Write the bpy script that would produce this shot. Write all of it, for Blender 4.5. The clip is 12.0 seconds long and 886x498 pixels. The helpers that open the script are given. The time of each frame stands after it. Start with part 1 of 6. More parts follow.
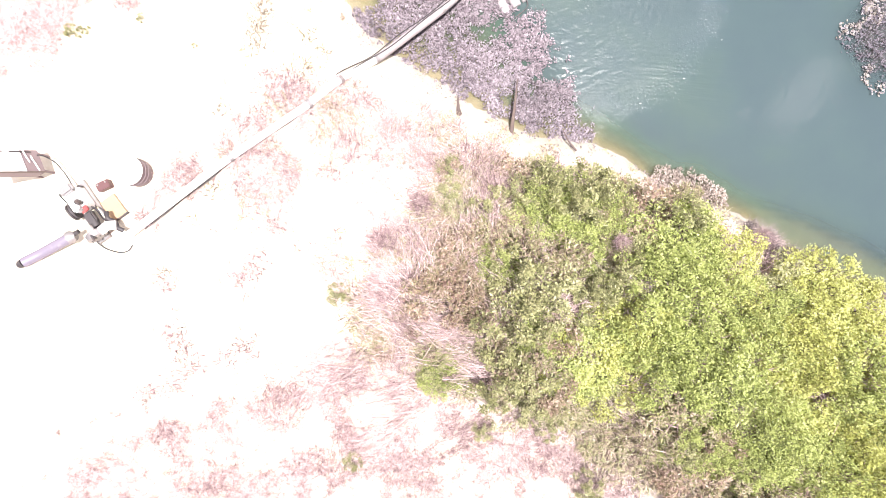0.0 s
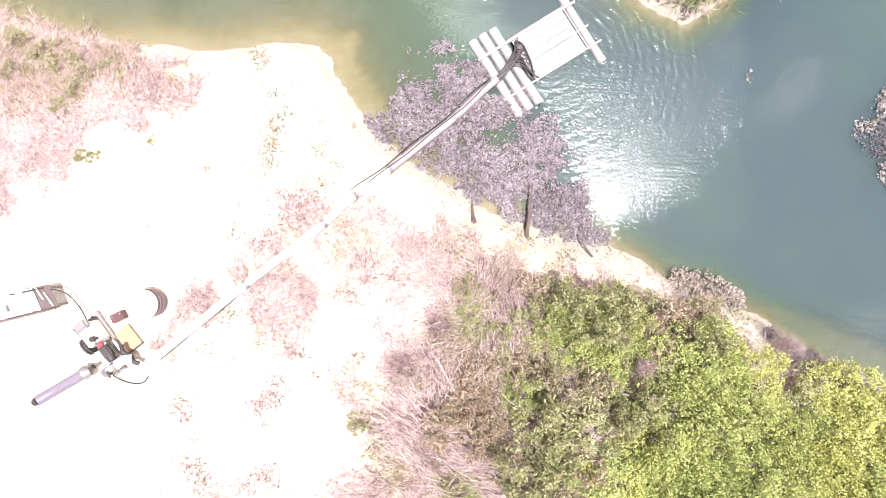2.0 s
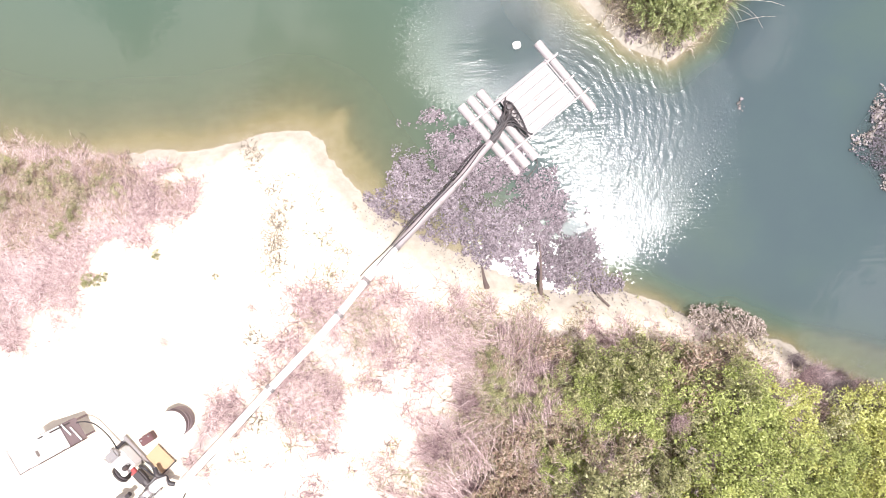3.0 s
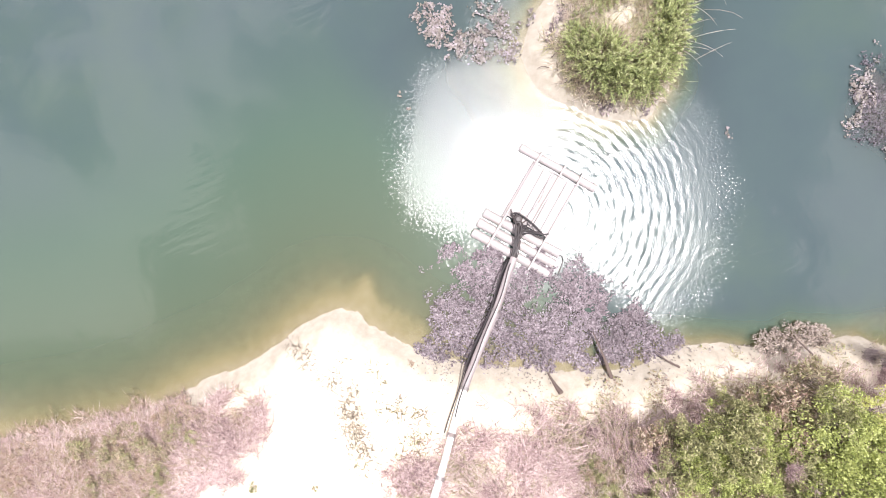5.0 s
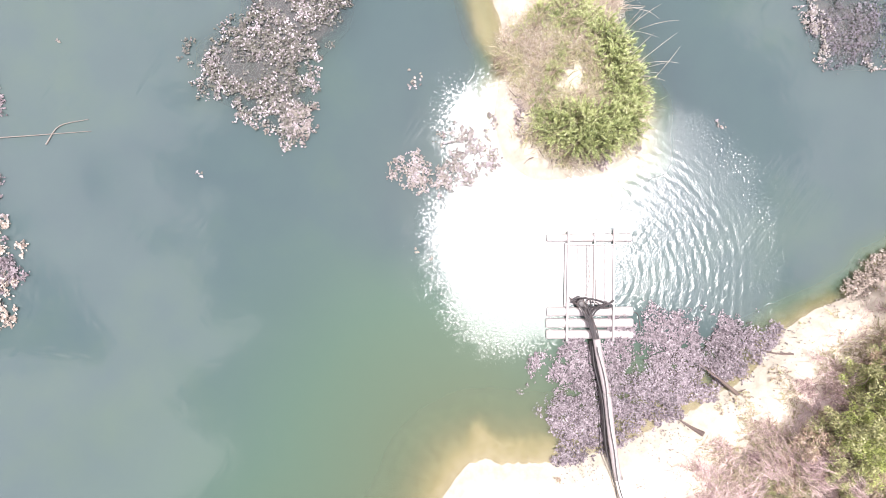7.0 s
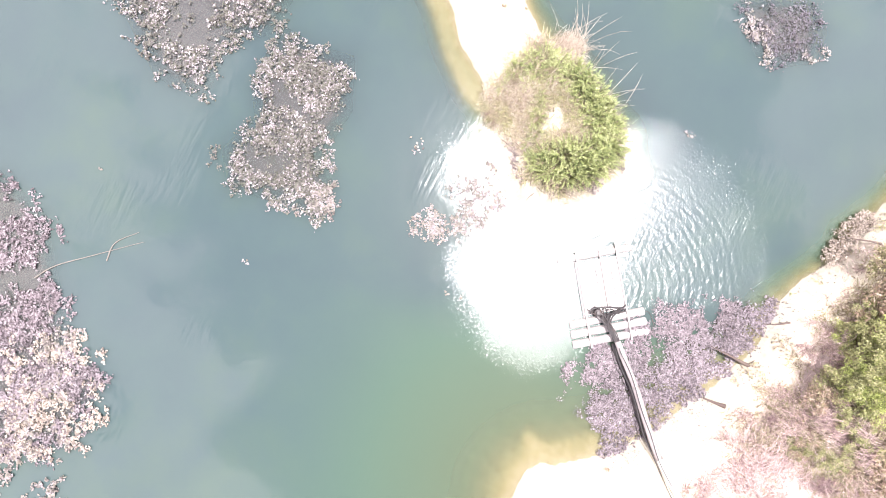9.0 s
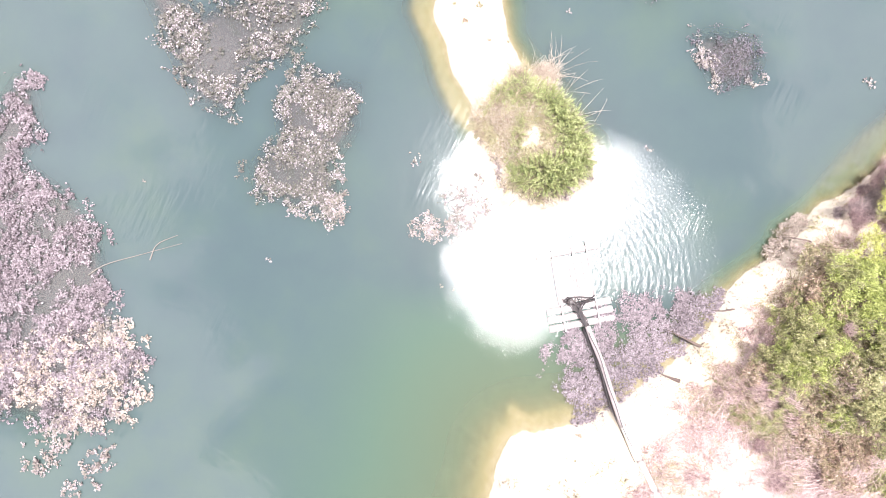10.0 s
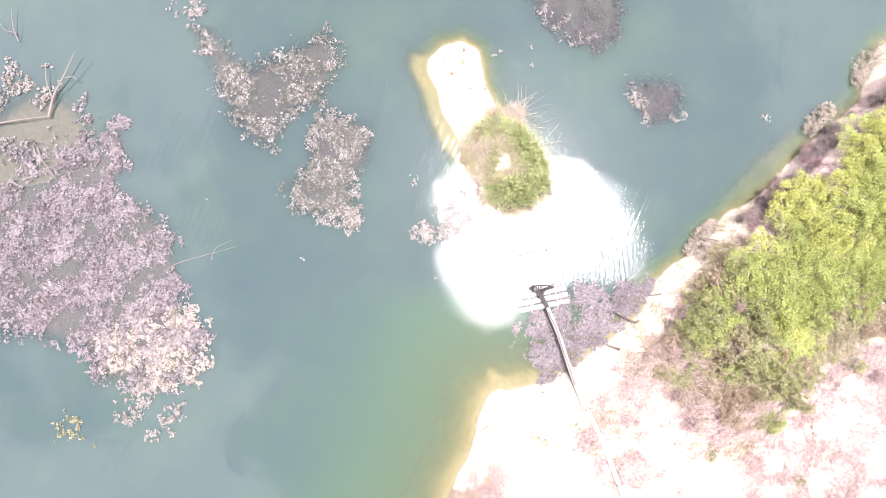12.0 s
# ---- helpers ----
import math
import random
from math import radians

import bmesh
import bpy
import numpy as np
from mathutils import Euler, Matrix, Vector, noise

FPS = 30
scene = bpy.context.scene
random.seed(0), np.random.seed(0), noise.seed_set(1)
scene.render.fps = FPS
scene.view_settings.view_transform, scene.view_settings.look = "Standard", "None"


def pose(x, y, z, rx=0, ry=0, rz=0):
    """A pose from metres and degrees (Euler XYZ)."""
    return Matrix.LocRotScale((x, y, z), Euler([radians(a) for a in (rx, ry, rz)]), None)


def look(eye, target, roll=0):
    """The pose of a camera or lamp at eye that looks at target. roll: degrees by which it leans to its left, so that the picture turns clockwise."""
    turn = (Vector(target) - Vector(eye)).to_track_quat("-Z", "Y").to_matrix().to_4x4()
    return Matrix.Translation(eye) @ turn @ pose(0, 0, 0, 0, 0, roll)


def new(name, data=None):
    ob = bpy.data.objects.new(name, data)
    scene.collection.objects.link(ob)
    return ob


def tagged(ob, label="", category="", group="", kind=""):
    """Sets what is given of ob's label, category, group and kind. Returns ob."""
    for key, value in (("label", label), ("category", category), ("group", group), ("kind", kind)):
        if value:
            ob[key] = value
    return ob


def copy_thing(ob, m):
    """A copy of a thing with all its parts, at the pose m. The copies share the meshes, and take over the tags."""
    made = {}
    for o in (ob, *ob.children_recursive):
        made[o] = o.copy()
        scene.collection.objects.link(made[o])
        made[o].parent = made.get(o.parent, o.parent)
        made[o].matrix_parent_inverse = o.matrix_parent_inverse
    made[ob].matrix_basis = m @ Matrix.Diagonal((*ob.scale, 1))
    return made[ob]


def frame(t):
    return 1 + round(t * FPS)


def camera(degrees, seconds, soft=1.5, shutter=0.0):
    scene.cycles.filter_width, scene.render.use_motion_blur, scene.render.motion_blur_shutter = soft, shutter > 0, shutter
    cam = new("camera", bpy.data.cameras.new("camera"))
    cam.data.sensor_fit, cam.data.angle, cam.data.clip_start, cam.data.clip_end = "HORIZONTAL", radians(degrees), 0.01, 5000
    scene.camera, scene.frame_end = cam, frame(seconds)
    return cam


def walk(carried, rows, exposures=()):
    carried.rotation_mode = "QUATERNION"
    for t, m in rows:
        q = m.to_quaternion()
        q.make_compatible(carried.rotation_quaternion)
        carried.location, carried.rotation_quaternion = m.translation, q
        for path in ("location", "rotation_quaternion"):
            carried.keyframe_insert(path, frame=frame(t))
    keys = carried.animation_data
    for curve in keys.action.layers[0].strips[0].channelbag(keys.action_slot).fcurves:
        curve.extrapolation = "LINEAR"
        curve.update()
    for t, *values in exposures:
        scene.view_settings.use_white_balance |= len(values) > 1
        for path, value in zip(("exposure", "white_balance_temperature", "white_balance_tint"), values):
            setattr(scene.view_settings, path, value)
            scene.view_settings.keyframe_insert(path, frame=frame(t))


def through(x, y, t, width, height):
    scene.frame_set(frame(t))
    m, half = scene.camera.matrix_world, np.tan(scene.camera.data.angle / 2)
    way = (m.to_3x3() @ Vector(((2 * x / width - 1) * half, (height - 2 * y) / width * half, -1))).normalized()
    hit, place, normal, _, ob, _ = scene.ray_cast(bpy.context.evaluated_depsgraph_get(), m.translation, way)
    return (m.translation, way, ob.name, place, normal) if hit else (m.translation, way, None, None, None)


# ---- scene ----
cam = camera(70.0, 12.0, soft=0.9)
# seconds, place of the eye, lean of the lens off the plumb line, heading
PATH = [
    (0.0, 1.001, 0.293, 16.446, -0.058, 0.272, 5.288),
    (0.5, 0.815, 0.85, 16.477, -0.064, 0.166, 5.352),
    (1.0, 0.657, 1.466, 16.426, 0.023, 0.173, 5.361),
    (1.5, 0.46, 2.177, 16.362, 0.035, 0.042, 5.34),
    (2.0, 0.295, 2.994, 16.289, -0.077, 0.001, 4.183),
    (2.5, 0.146, 3.833, 16.22, -0.037, 0.0, 0.975),
    (3.0, -0.073, 4.734, 16.222, -0.025, -0.202, -3.351),
    (3.2, -0.131, 5.11, 16.238, -0.003, -0.239, -5.595),
    (4.8, -0.268, 7.959, 16.55, -0.298, -0.053, -21.639),
    (5.0, -0.219, 8.291, 16.547, -0.115, -0.025, -24.085),
    (5.5, -0.127, 9.215, 16.592, -0.059, -0.167, -31.312),
    (6.0, 0.194, 10.212, 16.657, -0.266, -0.068, -38.748),
    (6.5, 0.56, 11.11, 16.663, -0.18, 0.025, -46.04),
    (7.0, 0.888, 11.868, 16.676, -0.136, 0.094, -53.325),
    (7.2, 0.955, 12.063, 16.691, -0.11, 0.119, -55.96),
    (8.0, 1.22, 12.68, 16.86, -0.03, -0.05, -62.3),
    (8.8, 1.464, 13.138, 18.249, 0.036, -0.235, -63.788),
    (9.0, 1.507, 13.107, 18.85, -0.002, -0.115, -63.899),
    (9.5, 1.591, 13.072, 20.375, -0.127, -0.092, -64.081),
    (10.0, 1.589, 12.974, 22.002, -0.128, -0.136, -64.226),
    (10.5, 1.582, 12.807, 23.692, -0.013, -0.017, -64.437),
    (11.0, 1.649, 12.62, 25.298, 0.062, 0.218, -64.491),
    (11.5, 1.706, 12.496, 26.881, 0.072, 0.346, -64.553),
    (12.0, 1.734, 12.384, 28.516, 0.164, 0.486, -64.698),
]
walk(cam, [(t, pose(x, y, z, rx, ry, rz)) for t, x, y, z, rx, ry, rz in PATH],
     [(0.0, 1.2), (1.5, 1.08), (2.5, 0.88), (3.2, 0.75), (5.0, 0.72), (5.5, 0.84), (7.0, 1.03), (9.0, 1.29), (10.0, 1.28), (12.0, 1.29)])

# ---- light ----
SUN_HIGH, SUN_TOWARDS = 81.8, -16.0
sun_way = Vector((math.cos(radians(SUN_HIGH)) * math.cos(radians(SUN_TOWARDS)), math.cos(radians(SUN_HIGH)) * math.sin(radians(SUN_TOWARDS)), math.sin(radians(SUN_HIGH))))
sun = new("sun", bpy.data.lights.new("sun", "SUN"))
sun.data.energy, sun.data.angle, sun.data.color = 4.7, radians(0.53), (1.0, 0.962, 0.958)
sun.matrix_world = look((0, 0, 60), Vector((0, 0, 60)) - sun_way)


def sky_world():
    world = bpy.data.worlds.new("sky")
    scene.world = world
    world.use_nodes = True
    n, l = world.node_tree.nodes, world.node_tree.links
    out = n["World Output"]
    bg = n["Background"]
    sky = n.new("ShaderNodeTexSky")
    sky.sky_type, sky.sun_disc = "NISHITA", False
    sky.sun_elevation, sky.sun_rotation = radians(SUN_HIGH), radians(90 - SUN_TOWARDS)
    sky.dust_density, sky.ozone_density = 2.0, 1.0
    where = n.new("ShaderNodeTexCoord")
    big = n.new("ShaderNodeTexNoise")
    big.inputs["Scale"].default_value, big.inputs["Detail"].default_value, big.inputs["Roughness"].default_value = 4.6, 9.0, 0.66
    big.inputs["Distortion"].default_value = 0.5

    def calc(op, a, b, c=0.0):
        node = n.new("ShaderNodeMath")
        node.operation = op
        for i, v in enumerate((a, b, c)):
            if hasattr(v, "is_linked"):
                l.new(v, node.inputs[i])
            else:
                node.inputs[i].default_value = v
        return node.outputs[0]

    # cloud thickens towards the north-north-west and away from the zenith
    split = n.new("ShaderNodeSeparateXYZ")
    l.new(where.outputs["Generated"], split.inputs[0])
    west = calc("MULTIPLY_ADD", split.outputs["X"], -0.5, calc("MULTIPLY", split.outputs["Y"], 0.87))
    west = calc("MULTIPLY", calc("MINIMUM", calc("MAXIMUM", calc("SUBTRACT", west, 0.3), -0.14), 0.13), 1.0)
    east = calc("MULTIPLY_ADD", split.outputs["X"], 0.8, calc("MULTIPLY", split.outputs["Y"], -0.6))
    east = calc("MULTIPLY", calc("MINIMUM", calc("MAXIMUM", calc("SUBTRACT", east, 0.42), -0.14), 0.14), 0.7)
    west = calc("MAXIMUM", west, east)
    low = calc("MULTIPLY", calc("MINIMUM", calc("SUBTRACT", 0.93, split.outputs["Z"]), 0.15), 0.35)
    wisp = n.new("ShaderNodeTexNoise")
    wisp.inputs["Scale"].default_value, wisp.inputs["Detail"].default_value, wisp.inputs["Roughness"].default_value = 17.0, 7.0, 0.62
    wisp.inputs["Distortion"].default_value = 1.2
    l.new(where.outputs["Generated"], wisp.inputs["Vector"])
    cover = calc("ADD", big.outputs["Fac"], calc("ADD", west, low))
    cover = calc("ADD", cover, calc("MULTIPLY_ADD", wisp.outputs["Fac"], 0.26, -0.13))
    ramp = n.new("ShaderNodeValToRGB")
    ramp.color_ramp.elements[0].position, ramp.color_ramp.elements[1].position = 0.57, 0.6
    mix = n.new("ShaderNodeMix")
    mix.data_type = "RGBA"
    body = n.new("ShaderNodeValToRGB")
    body.color_ramp.elements[0].position, body.color_ramp.elements[1].position = 0.58, 0.78
    l.new(cover, body.inputs["Fac"])
    tone = n.new("ShaderNodeMix")
    tone.data_type = "RGBA"
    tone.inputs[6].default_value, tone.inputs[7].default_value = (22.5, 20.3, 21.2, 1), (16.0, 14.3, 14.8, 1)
    l.new(body.outputs["Color"], tone.inputs[0])
    l.new(tone.outputs[2], mix.inputs[7])
    drift = n.new("ShaderNodeMapping")
    drift.inputs["Location"].default_value = (0.35, 0.1, 0.0)
    l.new(where.outputs["Generated"], drift.inputs["Vector"])
    l.new(drift.outputs["Vector"], big.inputs["Vector"])
    l.new(cover, ramp.inputs["Fac"])
    l.new(ramp.outputs["Color"], mix.inputs[0])
    l.new(sky.outputs["Color"], mix.inputs[6])
    l.new(mix.outputs[2], bg.inputs["Color"])
    bg.inputs["Strength"].default_value = 0.062
    l.new(bg.outputs["Background"], out.inputs["Surface"])


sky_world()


# ---- materials ----
class Nodes:
    """Short hand for a node material."""

    def __init__(self, name):
        self.m = bpy.data.materials.new(name)
        self.m.use_nodes = True
        self.t = self.m.node_tree
        self.n = self.t.nodes
        self.bsdf = self.n["Principled BSDF"]
        self.out = self.n["Material Output"]

    def add(self, kind, **values):
        node = self.n.new(kind)
        for key, value in values.items():
            node.inputs[key.replace("_", " ")].default_value = value
        return node

    def link(self, a, b):
        self.t.links.new(a, b)

    def math(self, op, a, b=0.0, c=0.0):
        node = self.n.new("ShaderNodeMath")
        node.operation = op
        for i, v in enumerate((a, b, c)):
            if hasattr(v, "is_linked"):
                self.link(v, node.inputs[i])
            else:
                node.inputs[i].default_value = v
        return node.outputs[0]

    def step(self, value, low, high):
        node = self.n.new("ShaderNodeMapRange")
        node.interpolation_type = "SMOOTHSTEP"
        self.link(value, node.inputs[0])
        node.inputs[1].default_value, node.inputs[2].default_value = low, high
        return node.outputs[0]

    def noise(self, scale, detail=3.0, rough=0.55, vector=None, distortion=0.0):
        node = self.add("ShaderNodeTexNoise", Scale=scale, Detail=detail, Roughness=rough, Distortion=distortion)
        self.link(vector or self.place(), node.inputs["Vector"])
        return node.outputs["Fac"]

    def place(self):
        if not hasattr(self, "geo"):
            self.geo = self.n.new("ShaderNodeNewGeometry")
        return self.geo.outputs["Position"]

    def ramp(self, value, *stops):
        node = self.n.new("ShaderNodeValToRGB")
        e = node.color_ramp.elements
        while len(e) < len(stops):
            e.new(0.5)
        for k, (at, colour) in zip(e, stops):
            k.position, k.color = at, (*colour, 1)
        self.link(value, node.inputs[0])
        return node.outputs[0]

    def mix(self, fac, a, b, blend="MIX"):
        node = self.n.new("ShaderNodeMix")
        node.data_type, node.blend_type = "RGBA", blend
        for i, v in ((0, fac), (6, a), (7, b)):
            if hasattr(v, "is_linked"):
                self.link(v, node.inputs[i])
            else:
                node.inputs[i].default_value = v if i == 0 else (*v, 1)
        return node.outputs[2]

    def bump(self, height, strength, distance):
        node = self.add("ShaderNodeBump", Strength=strength, Distance=distance)
        self.link(height, node.inputs["Height"])
        return node.outputs["Normal"]

    def attr(self, name):
        node = self.n.new("ShaderNodeAttribute")
        node.attribute_name = name
        return node.outputs["Fac"]


def plain(name, colour, rough, metal=0.0, spots=0.25, scale=9.0, dirt=(0.25, 0.2, 0.15), dirty=0.25, relief=0.15):
    """Paint, plastic or metal with stains at two scales."""
    k = Nodes(name)
    obj = k.n.new("ShaderNodeTexCoord").outputs["Object"]
    fine, large = k.noise(scale * 6, 4, vector=obj), k.noise(scale * 0.5, 4, 0.65, vector=obj)
    base = k.mix(k.math("MULTIPLY", fine, spots), colour, tuple(c * 0.6 for c in colour))
    base = k.mix(k.math("MULTIPLY", k.step(large, 0.5, 0.75), dirty), base, dirt)
    k.link(base, k.bsdf.inputs["Base Color"])
    k.bsdf.inputs["Metallic"].default_value = metal
    k.link(k.math("MULTIPLY_ADD", large, 0.25, rough - 0.12), k.bsdf.inputs["Roughness"])
    k.link(k.bump(fine, relief, 0.004), k.bsdf.inputs["Normal"])
    return k.m


def leafy(name, *colours, through=0.14, rough=0.5, patch=0.8):
    """Leaves or blades: each takes its own shade, and patches of the plant differ."""
    k = Nodes(name)
    k.place()
    each = k.geo.outputs["Random Per Island"]
    stops = [(i / max(1, len(colours) - 1), c) for i, c in enumerate(colours)]
    wide = k.noise(patch, 2)
    knot = k.math("MULTIPLY_ADD", k.noise(8.0, 2, 0.6), 1.1, -0.55)
    value = k.math("ADD", k.math("MULTIPLY_ADD", each, 0.8, knot), k.math("MULTIPLY_ADD", wide, 1.0, -0.4))
    base = k.ramp(value, *stops)
    k.link(base, k.bsdf.inputs["Base Color"])
    k.bsdf.inputs["Roughness"].default_value = rough
    trans = k.n.new("ShaderNodeBsdfTranslucent")
    k.link(base, trans.inputs["Color"])
    both = k.n.new("ShaderNodeMixShader")
    both.inputs[0].default_value = through
    k.link(k.bsdf.outputs[0], both.inputs[1])
    k.link(trans.outputs[0], both.inputs[2])
    k.link(both.outputs[0], k.out.inputs["Surface"])
    return k.m


def ground_material():
    k = Nodes("sand_and_litter")
    litter, z = k.attr("litter"), k.attr("height")
    grain, patch, broad = k.noise(60, 4), k.noise(4, 5, 0.6), k.noise(0.7, 4, 0.6)
    sand = k.ramp(k.math("MULTIPLY_ADD", patch, 0.6, k.math("MULTIPLY", grain, 0.4)), (0.25, (0.55, 0.48, 0.37)), (0.7, (0.72, 0.66, 0.55)))
    old = k.ramp(k.math("MULTIPLY_ADD", grain, 0.6, k.math("MULTIPLY", patch, 0.4)), (0.3, (0.19, 0.14, 0.135)), (0.5, (0.31, 0.245, 0.235)), (0.75, (0.46, 0.39, 0.365)))
    base = k.mix(k.step(k.math("ADD", litter, k.math("MULTIPLY_ADD", patch, 0.9, -0.45)), 0.3, 0.75), sand, old)
    damp = k.step(k.math("ADD", z, k.math("MULTIPLY_ADD", broad, 1.2, -0.6)), 1.2, 0.0)
    base = k.mix(k.math("MULTIPLY", k.math("MULTIPLY", damp, 0.85), k.math("MULTIPLY_ADD", litter, -0.8, 1.0)), base, k.ramp(patch, (0.3, (0.235, 0.211, 0.175)), (0.7, (0.33, 0.298, 0.258))))
    wet = k.ramp(k.math("MULTIPLY_ADD", patch, 0.5, k.math("MULTIPLY", broad, 0.5)), (0.3, (0.33, 0.285, 0.18)), (0.7, (0.45, 0.4, 0.27)))
    edge = k.math("ADD", z, k.math("MULTIPLY_ADD", patch, 0.1, -0.05))
    base = k.mix(k.math("MULTIPLY", k.step(edge, 0.0, -0.14), k.math("MULTIPLY_ADD", litter, -0.85, 1.0)), base, wet)
    k.link(base, k.bsdf.inputs["Base Color"])
    k.link(k.math("MULTIPLY_ADD", k.step(edge, 0.06, -0.03), -0.35, 0.9), k.bsdf.inputs["Roughness"])
    k.bsdf.inputs["Specular IOR Level"].default_value = 0.25
    k.link(k.bump(k.math("ADD", k.math("MULTIPLY", grain, 0.4), patch), 0.7, 0.03), k.bsdf.inputs["Normal"])
    return k.m


# where the raft's pump stirs the pond
STIRRED = [(-0.2, 8.1), (-0.9, 9.4), (-0.85, 10.1), (-0.5, 11.1), (0.0, 11.9), (0.7, 12.6), (1.4, 12.9), (2.5, 13.2), (3.5, 14.2), (4.2, 14.5), (5.0, 14.0), (5.8, 13.2), (6.2, 11.5), (6.6, 10.0), (7.3, 9.7), (7.8, 8.6), (7.5, 6.8), (6.9, 5.4), (5.9, 4.4), (4.6, 3.7),
           (3.4, 4.3), (3.0, 6.0), (2.2, 6.9), (0.6, 7.9)]
STILL = (2.0, 9.75, 0.95)


def water_material():
    k = Nodes("turbid_pond_water")
    at = k.place()
    depth = k.attr("depth")

    def away(x, y):
        node = k.n.new("ShaderNodeVectorMath")
        node.operation = "DISTANCE"
        k.link(at, node.inputs[0])
        node.inputs[1].default_value = (x, y, 0)
        return node.outputs["Value"]

    reach = k.math("MULTIPLY", k.attr("stir"), -1.0)
    flakes, tongues = k.noise(13.0, 2, 0.6), k.noise(1.1, 3, 0.6)
    wobble = k.math("ADD", k.math("MULTIPLY_ADD", flakes, 3.0, -1.3), k.math("MULTIPLY_ADD", tongues, 0.9, -0.4))
    stirred = k.step(k.math("ADD", reach, wobble), 0.12, -0.12)
    stirred = k.math("MULTIPLY", stirred, k.math("MULTIPLY_ADD", k.attr("weed"), -0.82, 1.0))
    calm = k.step(k.math("ADD", k.math("SUBTRACT", away(STILL[0], STILL[1]), STILL[2]), k.math("MULTIPLY_ADD", tongues, 1.4, -0.7)), 0.75, -0.7)
    stirred = k.math("MULTIPLY", stirred, k.math("MULTIPLY_ADD", calm, -0.45, 1.0))
    # murk: green-blue silt, thicker and yellower in patches
    broad, fine = k.noise(0.16, 3, 0.5), k.noise(0.9, 4, 0.6)
    silt = k.ramp(k.math("MULTIPLY_ADD", fine, 0.25, k.math("MULTIPLY", broad, 0.75)), (0.3, (0.047, 0.067, 0.076)), (0.5, (0.052, 0.076, 0.079)), (0.66, (0.059, 0.086, 0.076)))
    near_shore = k.ramp(k.attr("lee"), (0.0, (0.053, 0.082, 0.077)), (0.5, (0.06, 0.094, 0.072)), (0.85, (0.075, 0.1, 0.066)), (1.0, (0.09, 0.102, 0.065)))
    silt = k.mix(k.step(k.attr("lee"), 0.0, 0.6), silt, near_shore)
    murk = k.n.new("ShaderNodeBsdfDiffuse")
    k.link(silt, murk.inputs["Color"])
    clear = k.n.new("ShaderNodeBsdfTransparent")
    clear.inputs["Color"].default_value = (0.93, 0.9, 0.79, 1)
    body = k.n.new("ShaderNodeMixShader")
    k.link(k.math("SUBTRACT", 1.0, k.math("POWER", 2.718, k.math("MULTIPLY", depth, -3.4))), body.inputs[0])
    k.link(clear.outputs[0], body.inputs[1])
    k.link(murk.outputs[0], body.inputs[2])
    # ripples: rings round the raft where it is stirred, a faint chop elsewhere
    ring = k.math("SINE", k.math("MULTIPLY_ADD", away(2.7, 8.0), 27.0, k.math("MULTIPLY_ADD", k.noise(1.1, 2), 9.0, k.math("MULTIPLY", k.noise(6.0, 3), 4.0))))
    spread = k.n.new("ShaderNodeVectorMath")
    spread.operation = "DOT_PRODUCT"
    k.link(at, spread.inputs[0])
    spread.inputs[1].default_value = (0.72, -0.62, 0.0)
    outer = k.math("MULTIPLY_ADD", k.step(spread.outputs["Value"], -3.9, -2.6), 0.85, 0.15)
    outer = k.math("MULTIPLY", outer, k.math("MULTIPLY", k.step(k.noise(3.2, 3, 0.6), 0.42, 0.62), k.step(away(2.7, 8.0), 4.8, 2.8)))
    chop = k.noise(3.5, 1, 0.5, distortion=0.6)
    stretch = k.n.new("ShaderNodeMapping")
    stretch.inputs["Rotation"].default_value, stretch.inputs["Scale"].default_value = (0, 0, radians(-4)), (0.9, 6.5, 1.0)
    k.link(at, stretch.inputs["Vector"])
    streak = k.math("MULTIPLY", k.noise(1.0, 2, 0.5, vector=stretch.outputs["Vector"]), k.step(k.noise(0.3, 2), 0.5, 0.68))
    small = k.noise(24.0, 2, 0.6)
    grainy = k.math("MULTIPLY_ADD", k.step(spread.outputs["Value"], -3.0, -4.2), 0.0042, k.math("MULTIPLY_ADD", k.step(away(2.7, 8.0), 5.0, 3.0), 0.0022, 0.0032))
    waves = k.math("ADD", k.math("MULTIPLY", k.math("MULTIPLY_ADD", k.math("MULTIPLY", ring, outer), 0.0036, k.math("MULTIPLY", small, grainy)), stirred), k.math("ADD", k.math("MULTIPLY", chop, 0.0022), k.math("MULTIPLY", streak, 0.015)))
    bump = k.add("ShaderNodeBump", Strength=1.0, Distance=1.0)
    k.link(waves, bump.inputs["Height"])
    gloss = k.n.new("ShaderNodeBsdfGlossy")
    k.link(k.math("ADD", k.math("MULTIPLY_ADD", stirred, k.math("MULTIPLY_ADD", k.step(spread.outputs["Value"], -3.0, -4.2), 0.04, 0.12), 0.08), k.math("MULTIPLY", calm, -0.02)), gloss.inputs["Roughness"])
    k.link(bump.outputs["Normal"], gloss.inputs["Normal"])
    fresnel = k.add("ShaderNodeFresnel", IOR=1.56)
    k.link(bump.outputs["Normal"], fresnel.inputs["Normal"])
    top = k.n.new("ShaderNodeMixShader")
    k.link(fresnel.outputs[0], top.inputs[0])
    k.link(body.outputs[0], top.inputs[1])
    k.link(gloss.outputs[0], top.inputs[2])
    k.link(top.outputs[0], k.out.inputs["Surface"])
    return k.m


